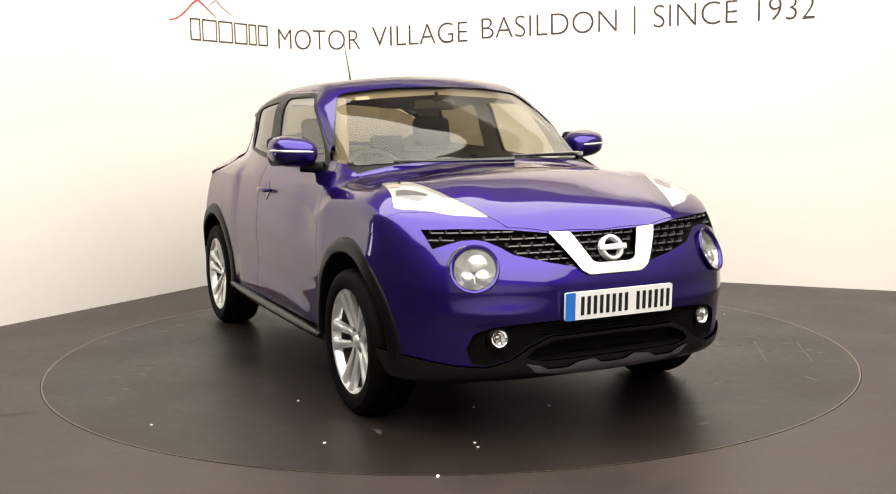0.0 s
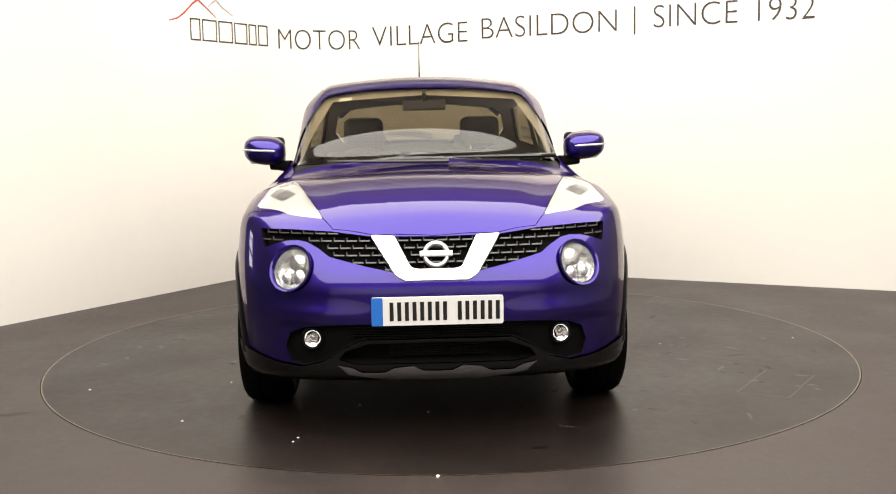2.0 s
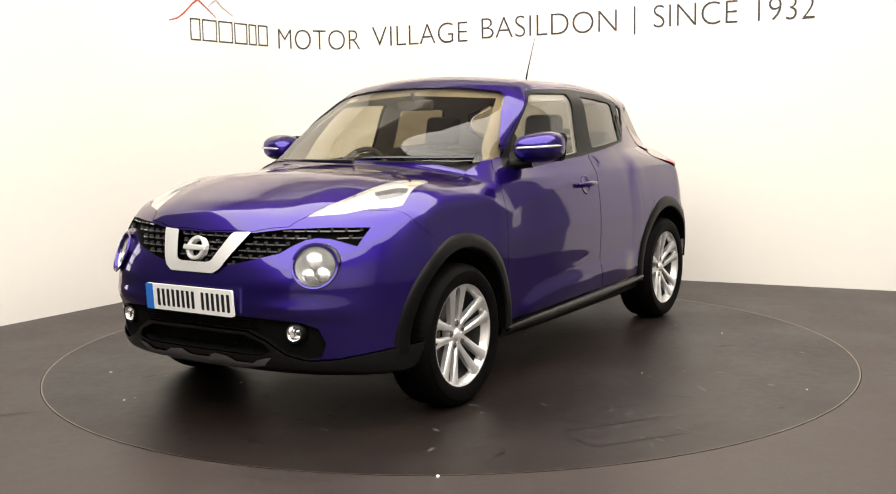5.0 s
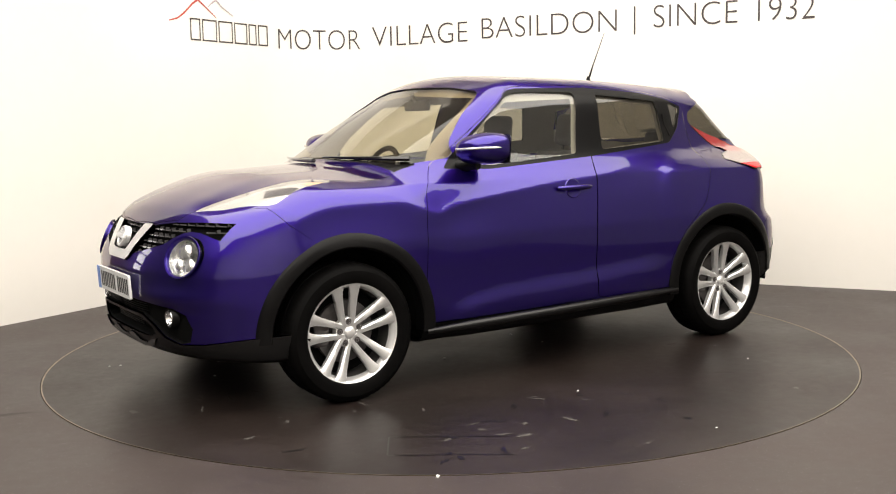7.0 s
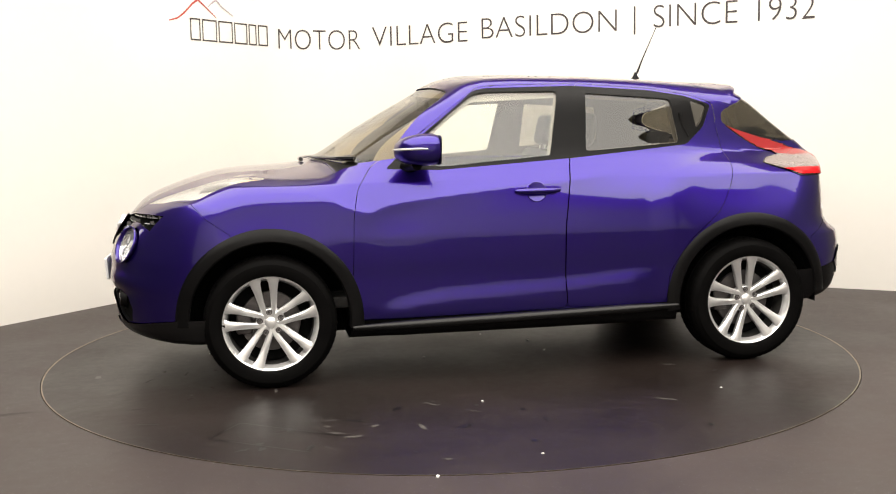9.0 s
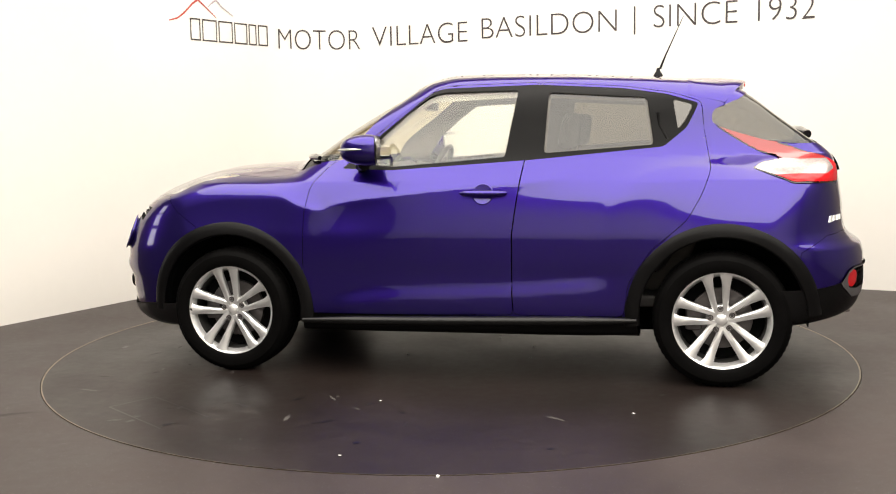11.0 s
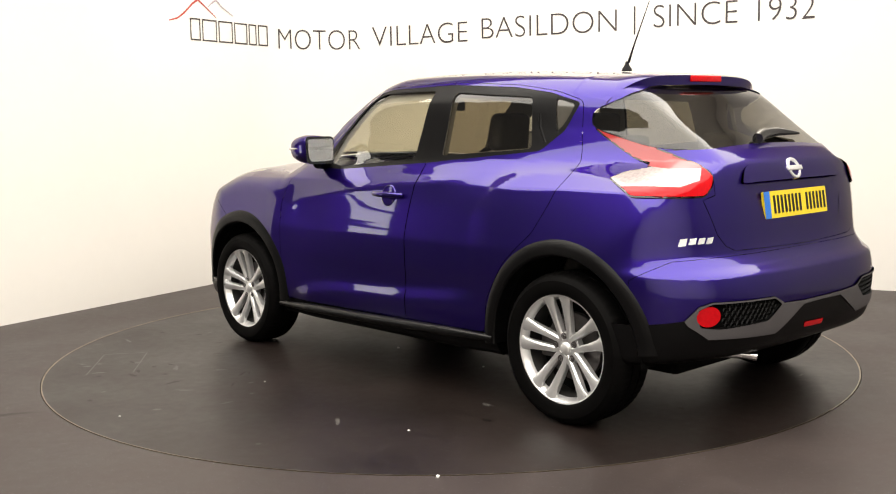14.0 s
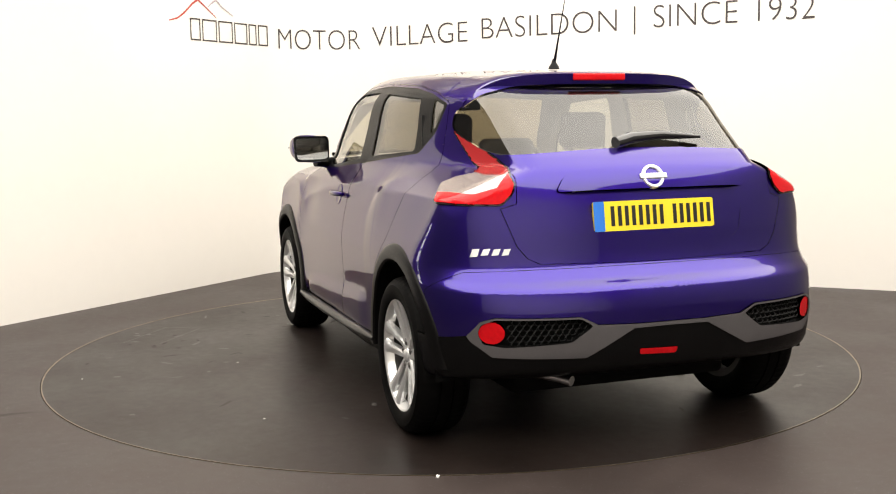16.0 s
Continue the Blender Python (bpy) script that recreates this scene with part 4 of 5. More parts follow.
    take("rear_fog_lamp", "yz", fog, REAR, RED, None, "flat red rear fog lamp", lift=0.006, rim=0.02)
    lower = both([(0, 0.1), (0.97, 0.1), (0.97, 0.465), (0.86, 0.482), (0.762, 0.506), (0.75, 0.52), (0.159, 0.53), (0, 0.53)])
    take("lower_rear_bumper", "yz", lower, lambda x, y, z: x < -1.5, PLASTIC, None, "black grained plastic lower rear bumper", lift=0.003, rim=0.012)


build_rear()


def build_panels():
    """Bonnet, doors, bumper skins; what is left is the shell."""
    global cells
    half = [(1.99, 0.0), (1.975, 0.25), (1.925, 0.418), (1.858, 0.463), (1.64, 0.54), (1.36, 0.63), (1.265, 0.672), (1.1, 0.705), (0.915, 0.68), (0.945, 0.5), (1.005, 0.25), (1.022, 0.0)]
    hood = half + [(x, -y) for x, y in half[::-1]][1:-1]
    take("bonnet", "xy", hood, lambda x, y, z: z > 0.8, PAINT, None, "purple metallic bonnet", gap=0.003, rim=0.02)
    half = [(1.017, 0.0), (1.0, 0.25), (0.94, 0.5), (0.91, 0.675), (0.8, 0.69), (0.78, 0.6), (0.9, 0.4), (0.97, 0.0)]
    cowl = half + [(x, -y) for x, y in half[::-1]][1:-1]
    take("scuttle", "xy", cowl, lambda x, y, z: z > 0.9, PLASTIC, None, "black plastic scuttle below the windscreen", lift=-0.01)
    for where, _ in SIDES:
        for axle in (FRONT_X, REAR_X):
            _, cells = cut(cells, "xz", disc(axle, HUB_Z + 0.01, 0.405, 56), where)
        front = [(0.6, 1.165), (0.43, 1.283), (0.17, 1.476), (0.1, 1.49), (-0.37, 1.497), (-0.29, 1.04), (-0.248, 0.75), (-0.246, 0.48), (-0.254, 0.335), (0.3, 0.325), (0.845, 0.32), (0.853, 0.55), (0.842, 0.84), (0.816, 0.98), (0.736, 1.089)]
        door, _ = take("front_door", "xz", rounded(front, 0.03, 3), where, PAINT, None, "purple metallic front door", gap=0.0032, rim=0.025)
        rear = [(-0.37, 1.497), (-0.8, 1.466), (-1.02, 1.431), (-1.167, 1.385), (-1.18, 1.25), (-1.213, 1.06), (-1.17, 0.94), (-1.1, 0.814), (-0.93, 0.667), (-0.82, 0.5), (-0.8, 0.335), (-0.254, 0.335), (-0.246, 0.48), (-0.248, 0.75), (-0.29, 1.04)]
        take("rear_door", "xz", rounded(rear, 0.03, 3), where, PAINT, None, "purple metallic rear door", gap=0.0032, rim=0.025)
        sill = [(0.9, 0.1), (0.9, 0.318), (0.0, 0.328), (-0.9, 0.34), (-0.9, 0.1)]
        take("sill", "xz", sill, where, PLASTIC, None, "black plastic sill cladding", lift=0.004)
    nose = [(1.632, 0.93), (1.56, 0.855), (1.446, 0.774), (1.446, 0.1), (2.3, 0.1), (2.3, 0.93)]
    take("front_bumper", "xz", nose, lambda x, y, z: True, PAINT, None, "purple metallic front bumper", gap=0.0022, rim=0.02)
    tail = [(-1.62, 0.66), (-1.75, 0.735), (-1.87, 0.745), (-2.3, 0.745), (-2.3, 0.1), (-1.6, 0.1)]
    take("rear_bumper", "xz", tail, lambda x, y, z: True, PAINT, None, "purple metallic rear bumper", gap=0.0022, rim=0.02)
    panel("body_shell", cells, PAINT, car, "purple metallic body shell and roof")
    inner = [c for c in lining_cells if sum(p[0] for p in c) / len(c) < 0.9 and sum(p[2] for p in c) / len(c) > 0.79]
    for axes, outline, where in LININGS:
        _, inner = cut(inner, axes, outline, where)
    up, low = [], []
    for c in inner:
        (up if sum(p[2] for p in c) / len(c) > 1.1 else low).append(c)
    panel("headlining", up, LINING, car, "grey cloth headlining and pillars", lift=-0.03, smooth=0)
    panel("side_trim", low, DASH, car, "dark interior side trim", lift=-0.05, smooth=0)


LININGS = [("yz", both([(0, 1.1), (0.4, 1.1), (0.7, 1.08), (0.6, 1.29), (0.51, 1.452), (0, 1.48)]), lambda x, y, z: 0.1 < x < 1.2),
           ("yz", both([(0, 1.19), (0.57, 1.16), (0.63, 1.262), (0.61, 1.36), (0.54, 1.43), (0.16, 1.465), (0, 1.465)]), REAR)]
for where, _ in SIDES:
    LININGS.append(("xz", [(0.54, 1.096), (0.44, 1.222), (0.2, 1.42), (-0.25, 1.44), (-0.19, 1.13), (0.39, 1.085)], where))
    LININGS.append(("xz", [(-0.426, 1.434), (-0.89, 1.397), (-0.925, 1.184), (-0.406, 1.149)], where))
build_panels()


def build_arches():
    """Matt black wheel-arch flares, dark liners, side skirts."""
    for axle in (FRONT_X, REAR_X):
        for s in (1, -1):
            bm = bmesh.new()
            rings = []
            first, last = (-2, 187) if axle > 0 else (3, 186)
            for i in range(61):
                a = radians(first + (last - first) * i / 60)
                if axle < 0:
                    a = math.pi - a
                ring = []
                shape = ((0.392, -0.07), (0.392, 0.004), (0.4, 0.012), (0.428, 0.013), (0.45, 0.008), (0.461, 0.001), (0.464, -0.012))
                xz = np.array([(axle + r * math.cos(a), max(HUB_Z + 0.01 + r * math.sin(a), 0.2)) for r, _ in shape])
                ys = onto(np.stack([xz[:, 0], 0 * xz[:, 0], np.maximum(xz[:, 1], 0.4)], -1), np.tile((0.0, 1.0, 0.0), (len(xz), 1)))[:, 1]
                for (x, z), y, (r, out) in zip(xz, ys, shape):
                    ring.append(bm.verts.new((x, s * (max(y, 0.78) + out), z)))
                rings.append(ring)
            for a, b in zip(rings, rings[1:]):
                for j in range(len(a) - 1):
                    bm.faces.new((a[j], a[j + 1], b[j + 1], b[j]))
            bmesh.ops.recalc_face_normals(bm, faces=bm.faces)
            arch = part("wheel_arch", bm, PLASTIC, car, "matt black plastic wheel-arch flare")
            bm = bmesh.new()
            lathe(bm, [(0.4, 0.84), (0.4, 0.5), (0.02, 0.5)], "y", 48, radians(-4), radians(188), Matrix.Translation((axle, 0, HUB_Z)) @ Matrix.Diagonal((1, s, 1, 1)))
            part("arch_liner", bm, GAP, arch, "black wheel-arch liner")
    for s in (1, -1):
        bm = bmesh.new()
        rings = []
        for i in range(25):
            f = i / 24
            x, z = 0.86 - 1.72 * f, 0.286 + 0.034 * f
            y = 0.868 + 0.012 * math.sin(math.pi * f)
            swell = 0.55 + 0.45 * min(1, 6 * f, 6 * (1 - f))
            rings.append([bm.verts.new((x, s * (y + 0.028 * swell * math.cos(k)), z + 0.024 * swell * math.sin(k))) for k in (2 * math.pi * j / 12 for j in range(12))])
        for a, b in zip(rings, rings[1:]):
            for j in range(12):
                bm.faces.new((a[j], a[(j + 1) % 12], b[(j + 1) % 12], b[j]))
        bm.faces.new(rings[0]), bm.faces.new(rings[-1])
        bmesh.ops.recalc_face_normals(bm, faces=bm.faces)
        part("side_skirt", bm, LIP, car, "black side skirt bar")
    bm = bmesh.new()
    box(bm, -1.6, 1.7, -0.5, 0.5, 0.2, 0.34, 0.03)
    box(bm, -0.85, 0.85, -0.8, 0.8, 0.23, 0.33, 0.03)
    part("underbody", bm, GAP, car, "black underbody")
    bm = bmesh.new()
    tube(bm, [(-1.3, 0.45, 0.3), (-1.6, 0.5, 0.31), (-1.75, 0.47, 0.325), (-1.86, 0.41, 0.325), (-1.91, 0.38, 0.318)], 0.02, 14)
    part("exhaust", bm, CHROME, car, "bright exhaust tailpipe")
    bm = bmesh.new()
    box(bm, -1.7, -1.45, -0.2, 0.6, 0.31, 0.4, 0.04)
    part("silencer", bm, DARKMETAL, car, "dull metal exhaust silencer")


build_arches()


def build_plates():
    """White plate before, yellow behind; the characters are plain bars."""
    for front in (True, False):
        s = 1 if front else -1
        if front:
            m = Matrix.Translation((2.118, 0, 0.556)) @ Matrix.Rotation(radians(90), 4, "Z") @ Matrix.Rotation(radians(90), 4, "X") @ Matrix.Rotation(radians(3), 4, "X")
        else:
            m = Matrix.Translation((-1.862, 0, 0.93)) @ Matrix.Rotation(radians(-90), 4, "Z") @ Matrix.Rotation(radians(90 - 8), 4, "X")
        bm = bmesh.new()
        prism(bm, rounded([(-0.262, -0.057), (0.262, -0.057), (0.262, 0.057), (-0.262, 0.057)], 0.01), m @ Matrix.Translation((0, 0, -0.012)), 0.012)
        plate = part("number_plate", bm, PLATE_W if front else PLATE_Y, car, "white front number plate" if front else "yellow rear number plate", smooth=False)
        bm = bmesh.new()
        prism(bm, rounded([(-0.262, -0.057), (-0.217, -0.057), (-0.217, 0.057), (-0.262, 0.057)], 0.006), m @ Matrix.Translation((0, 0, 0.0005)), 0.0012)
        part("blue_band", bm, PLATE_B, plate, "blue band at the plate's end", smooth=False)
        x = -0.19
        for k in range(7):
            bm = bmesh.new()
            w = 0.046
            if k == 4:
                x += 0.028
            prism(bm, [(x, -0.038), (x + w * 0.34, -0.038), (x + w * 0.34, 0.038), (x, 0.038)], m @ Matrix.Translation((0, 0, 0.0005)), 0.0012)
            prism(bm, [(x + w * 0.66, -0.038), (x + w, -0.038), (x + w, 0.038), (x + w * 0.66, 0.038)], m @ Matrix.Translation((0, 0, 0.0005)), 0.0012)
            part("plain_bar", bm, BLACK, plate, smooth=False)
            x += w + 0.0145
    # badge and model mark of the tailgate, as plain shapes
    c = skin_at(0, 1.075, False) + Vector((-0.005, 0, 0))
    tilt = Matrix.Translation(c) @ Matrix.Rotation(math.pi, 4, "Z") @ Matrix.Rotation(radians(-22), 4, "Y")
    bm = bmesh.new()
    lathe(bm, [(0.034, -0.01), (0.034, 0.006), (0.037, 0.01), (0.045, 0.01), (0.048, 0.006), (0.048, -0.01)], "x", 44, m=tilt)
    box(bm, -0.004, 0.014, -0.058, 0.058, -0.0105, 0.0105, 0.003, tilt)
    part("badge", bm, BRIGHT, car, "plain chrome ring badge crossed by a bar")
    mark = None
    for k in range(4):
        y = 0.722 - k * 0.035
        a, b = skin_at(y, 0.81, False), skin_at(y - 0.022, 0.812, False)
        bm = bmesh.new()
        z0, z1 = -0.011 - (0.006 if k == 0 else 0), 0.012
        v = [bm.verts.new(p + Vector((dx, lean, dz))) for dx in (0.004, -0.006) for p, dz, lean in ((a, z0, 0.005), (b, z0, 0.005), (b, z1, -0.005), (a, z1, -0.005))]
        bm.faces.new(v[:4]), bm.faces.new(v[4:])
        for j in range(4):
            bm.faces.new((v[j], v[(j + 1) % 4], v[4 + (j + 1) % 4], v[4 + j]))
        bmesh.ops.recalc_face_normals(bm, faces=bm.faces)
        ob = part("model_mark" if mark is None else "mark_bar", bm, BRIGHT, mark or car, "chrome model mark as plain bars" if mark is None else "", smooth=False)
        mark = mark or ob


build_plates()


def build_spoiler():
    bm = bmesh.new()
    rings, n = [], 44
    for i in range(n + 1):
        u = -1 + 2 * i / n
        y = 0.572 * math.sin(u * math.pi / 2)
        k = abs(y) / 0.588
        zt = 1.500 - 0.015 * k * k - 0.125 * k ** 7
        tip = -1.40 + 0.03 * k * k + 0.11 * k ** 6
        base = onto(np.array([[-1.1, 0, 0.78]]), np.array([[0, y, zt + 0.02 - 0.78]]) / np.hypot(y, zt + 0.02 - 0.78))[0]
        deep = 0.05 - 0.026 * k ** 5
        prof = [Vector(base) + Vector((0, 0, 0.001)), Vector((-1.25, y, zt + 0.012 * (1 - k ** 4))), Vector((tip + 0.02, y, zt)), Vector((tip, y, zt - 0.008)), Vector((tip + 0.008, y * 0.998, zt - deep)), Vector((tip + 0.03, y * 0.99, zt - deep - 0.004)), Vector((-1.2, y * 0.95, zt - deep - 0.01))]
        rings.append([bm.verts.new(p) for p in prof])
    for a, b in zip(rings, rings[1:]):
        for j in range(len(a) - 1):
            bm.faces.new((a[j], a[j + 1], b[j + 1], b[j]))
    bmesh.ops.recalc_face_normals(bm, faces=bm.faces)
    wing = part("roof_spoiler", bm, PAINT, car, "purple roof spoiler")
    bm = bmesh.new()
    box(bm, -1.404, -1.38, -0.122, 0.122, 1.463, 1.493, 0.006)
    part("brake_light", bm, RED, wing, "red high-level brake light")
    # aerial
    bm = bmesh.new()
    lathe(bm, [(0.027, 0.0), (0.023, 0.012), (0.012, 0.028), (0.007, 0.046), (0.0, 0.048)], "z", 20, m=Matrix.Translation((-0.945, 0.0, 1.535)) @ Matrix.Shear("XZ", 4, (0, 0)))
    base = part("aerial", bm, PLASTIC, car, "black roof aerial base")
    bm = bmesh.new()
    tube(bm, [(-0.955, 0, 1.575), (-0.985, 0.0, 1.65), (-1.08, 0.003, 1.86)], [0.007, 0.0042, 0.0018], 8)
    part("mast", bm, PLASTIC, base, "thin aerial mast")
    # wipers
    bm = bmesh.new()
    p = [skin_at(y, z, False) + Vector((-0.03, 0, 0)) for y, z in ((0.1, 1.205), (0.02, 1.222), (-0.12, 1.232), (-0.3, 1.222))]
    tube(bm, p, [0.024, 0.026, 0.02, 0.006], 10)
    part("rear_wiper", bm, GLOSS, car, "gloss black rear wiper")
    for a, b in (((0.66, 1.112), (0.12, 1.118)), ((0.1, 1.1), (-0.5, 1.104))):
        bm = bmesh.new()
        pts = []
        for i in range(9):
            f = i / 8
            y, z = a[0] + (b[0] - a[0]) * f, a[1] + (b[1] - a[1]) * f
            o = onto(np.array([[0.1, y, z]]), np.array([[1.0, 0, 0]]))[0]
            pts.append(Vector(o) + Vector((0.012, 0, 0.012)))
        tube(bm, pts, [0.012, 0.012, 0.011, 0.01, 0.009, 0.008, 0.007, 0.006, 0.004], 8)
        part("windscreen_wiper", bm, GLOSS, car, "black windscreen wiper")


build_spoiler()


def build_side_fittings():
    for s in (1, -1):
        # door mirror: rounded shell, flat glass to the rear, bright strip, black foot
        bm = bmesh.new()
        made = bmesh.ops.create_uvsphere(bm, u_segments=40, v_segments=24, radius=1)["verts"]
        for v in made:
            x, y, z = v.co
            sx, sy, sz = (math.copysign(abs(c) ** 0.72, c) for c in (x, y, z))
            sx = max(sx, -0.52)
            taper = 1 - 0.18 * max(sx, 0)
            v.co = (0.502 + 0.125 * sx + 0.02 * sy * -1, s * (0.868 + 0.112 * sy), 1.166 + 0.079 * sz * taper + 0.008 * sy)
        bmesh.ops.recalc_face_normals(bm, faces=bm.faces)
        mir = part("door_mirror", bm, PAINT, car, "purple door mirror with a bright strip")
        bm = bmesh.new()
        outline = rounded([(0.775, 1.105), (0.955, 1.105), (0.965, 1.225), (0.775, 1.225)], 0.03)
        m = Matrix(((0, 0, -1, 0.437), (s, 0, 0, 0), (0, 1, 0, 0), (0, 0, 0, 1)))
        prism(bm, outline, m, 0.004)
        bmesh.ops.recalc_face_normals(bm, faces=bm.faces)
        for v in bm.verts:
            v.co.x -= 0.02 * (abs(v.co.y) - 0.868) / 0.112 + 0.006
        part("mirror_glass", bm, MIRROR, mir, "mirror glass", smooth=False)
        bm = bmesh.new()
        prism(bm, rounded([(0.765, 1.092), (0.968, 1.092), (0.978, 1.238), (0.765, 1.238)], 0.03), Matrix.Translation((0.004, 0, 0)) @ m, 0.004)
        bmesh.ops.recalc_face_normals(bm, faces=bm.faces)
        for v in bm.verts:
            v.co.x -= 0.02 * (abs(v.co.y) - 0.868) / 0.112 + 0.006
        part("glass_surround", bm, GLOSS, mir, smooth=False)
        bm = bmesh.new()
        pts = []
        for i in range(13):
            a = radians(-30 + 120 * i / 12)
            pts.append((0.502 + 0.129 * max(-0.4, math.copysign(abs(math.cos(a)) ** 0.72, math.cos(a))) - 0.02 * math.sin(a), s * (0.868 + 0.115 * math.copysign(abs(math.sin(a)) ** 0.72, math.sin(a))), 1.168 + 0.006 * math.sin(a)))
        tube(bm, pts, [0.002] + [0.006] * 11 + [0.002], 8)
        part("indicator_strip", bm, WHITELENS, mir, "bright indicator strip")
        bm = bmesh.new()
        p = side_at(0.56, 1.085, s)
        tube(bm, [(0.56, p.y - s * 0.01, 1.08), (0.53, s * 0.79, 1.085), (0.515, s * 0.83, 1.092)], [0.034, 0.026, 0.03], 12)
        part("mirror_foot", bm, PLASTIC, mir, "black mirror foot")
        # front door pull handle in its cup, rear handle hidden in the quarter pane
        cup = side_at(-0.1, 0.94, s)
        bm = bmesh.new()
        n = Vector(skin_normal(np.array([cup]))[0])
        m = Matrix.Translation(cup - n * 0.001) @ n.to_track_quat("Z", "X").to_matrix().to_4x4()
        lathe(bm, [(0.055, 0.0015), (0.05, 0.0045), (0.042, 0.003), (0.0, 0.0025)], "z", 32, m=m)
        bmesh.ops.remove_doubles(bm, verts=bm.verts, dist=1e-5)
        hollow = part("handle_cup", bm, PAINT, car, "purple handle recess")
        bm = bmesh.new()
        pts, rad = [], []
        for i in range(13):
            f = i / 12
            x = 0.012 - 0.232 * f
            p = side_at(x, 0.946, s)
            pts.append((x, p.y + s * (0.012 + 0.022 * math.sin(math.pi * f) ** 0.5), 0.946))
            rad.append(0.008 + 0.007 * math.sin(math.pi * f) ** 0.6)
        tube(bm, pts, rad, 12)
        part("door_handle", bm, PAINT, hollow, "body-coloured pull handle")
        bm = bmesh.new()
        a, b = side_at(-0.955, 1.3, s), side_at(-1.0, 1.2, s)
        tube(bm, [a + Vector((0, s * -0.006, 0.03)), a + Vector((-0.005, s * -0.005, -0.03)), b + Vector((0, s * -0.006, 0))], [0.008, 0.011, 0.008], 10)
        part("rear_door_handle", bm, PLASTIC, car, "black upright rear door handle")


build_side_fittings()


def build_cabin():
    """What shows through the glass: seats, dashboard, wheel, inner mirror."""
    def shaped(outline, half, bevel, y, mat, name, parent=None, label=""):
        """An (x, z) outline made 2 * half wide at y, its edges rounded."""
        bm = bmesh.new()
        m = Matrix(((1, 0, 0, 0), (0, 0, -1, y + half), (0, 1, 0, 0), (0, 0, 0, 1)))
        prism(bm, rounded(outline, 0.05), m, 2 * half)
        bmesh.ops.recalc_face_normals(bm, faces=bm.faces)
        rims = [e for e in bm.edges if len(e.link_faces) == 2 and e.calc_face_angle(0) > 1.2]
        bmesh.ops.bevel(bm, geom=rims, offset=bevel, segments=4, affect="EDGES", profile=0.5)
        return part(name, bm, mat, parent or car, label)
    for y in (0.37, -0.37):
        seat = shaped([(-0.33, 0.42), (-0.43, 0.7), (-0.5, 1.12), (-0.4, 1.14), (-0.31, 0.72), (-0.2, 0.52), (0.22, 0.56), (0.25, 0.42)], 0.25, 0.05, y, CLOTH, "front_seat", None, "dark cloth front seat")
        shaped([(-0.53, 1.15), (-0.55, 1.335), (-0.47, 1.345), (-0.43, 1.16)], 0.125, 0.045, y, CLOTH, "headrest", seat)
        for d in (-0.06, 0.06):
            bm = bmesh.new()
            tube(bm, [(-0.46, y + d, 1.1), (-0.485, y + d, 1.18)], 0.007, 8)
            part("headrest_post", bm, CHROME, seat)
    bench = shaped([(-1.05, 0.42), (-1.16, 0.7), (-1.24, 1.06), (-1.14, 1.08), (-1.04, 0.75), (-0.95, 0.56), (-0.6, 0.58), (-0.58, 0.42)], 0.58, 0.05, 0, CLOTH, "rear_bench", None, "dark cloth rear bench")
    for y in (0.36, -0.36):
        shaped([(-1.26, 1.08), (-1.28, 1.22), (-1.2, 1.23), (-1.17, 1.09)], 0.12, 0.03, y, CLOTH, "headrest", bench)
    dash = shaped([(0.98, 0.7), (1.0, 1.03), (0.85, 1.045), (0.66, 1.03), (0.55, 0.95), (0.52, 0.72)], 0.66, 0.04, 0, DASH, "dashboard", None, "dark moulded dashboard")
    shaped([(0.72, 1.0), (0.7, 1.06), (0.6, 1.07), (0.55, 1.03), (0.56, 0.96)], 0.17, 0.03, -0.37, DASH, "instrument_hood", dash)
    bm = bmesh.new()
    m = Matrix.Translation((0.4, -0.37, 0.985)) @ Matrix.Rotation(radians(-24), 4, "Y")
    lathe(bm, [(0.185 + 0.016 * math.cos(k), 0.016 * math.sin(k)) for k in (2 * math.pi * j / 10 for j in range(11))], "x", 48, m=m)
    bmesh.ops.remove_doubles(bm, verts=bm.verts, dist=1e-5)
    for a in (10, 170, 270):
        tube(bm, [m @ Vector((0.0, 0.03 * math.cos(radians(a)), 0.03 * math.sin(radians(a)))), m @ Vector((0, 0.18 * math.cos(radians(a)), 0.18 * math.sin(radians(a))))], 0.016, 8)
    lathe(bm, [(0.0, -0.03), (0.05, -0.026), (0.065, 0.0), (0.05, 0.05), (0.03, 0.15)], "x", 24, m=m)
    part("steering_wheel", bm, DASH, car, "dark steering wheel")
    bm = bmesh.new()
    box(bm, 0.33, 0.365, -0.12, 0.12, 1.37, 1.43, 0.012)
    tube(bm, [(0.36, 0, 1.42), (0.385, 0, 1.47)], 0.012, 8)
    part("inner_mirror", bm, DASH, car, "dark rear-view mirror")
    bm = bmesh.new()
    box(bm, -1.65, 1.0, -0.7, 0.7, 0.36, 0.42, 0.01)
    box(bm, -1.72, -1.3, -0.52, 0.52, 0.7, 1.03, 0.03)
    part("cabin_floor", bm, DASH, car, "dark carpeted cabin floor and load cover")
    bm = bmesh.new()
    a = [onto(np.array([[-0.2, y, z]]), np.array([[1.0, 0, 0]]))[0] for y, z in ((-0.47, 1.425), (-0.40, 1.43), (-0.395, 1.448), (-0.465, 1.443))]
    v = [bm.verts.new(Vector(p) - Vector((0.014, 0, 0.0))) for p in a]
    bm.faces.new(v)
    w = [bm.verts.new(Vector(p) - Vector((0.016, 0, 0.0))) for p in a]
    bm.faces.new(w[::-1])
    part("windscreen_sticker", bm, PAPER, car, "small white windscreen sticker", smooth=False)


build_cabin()

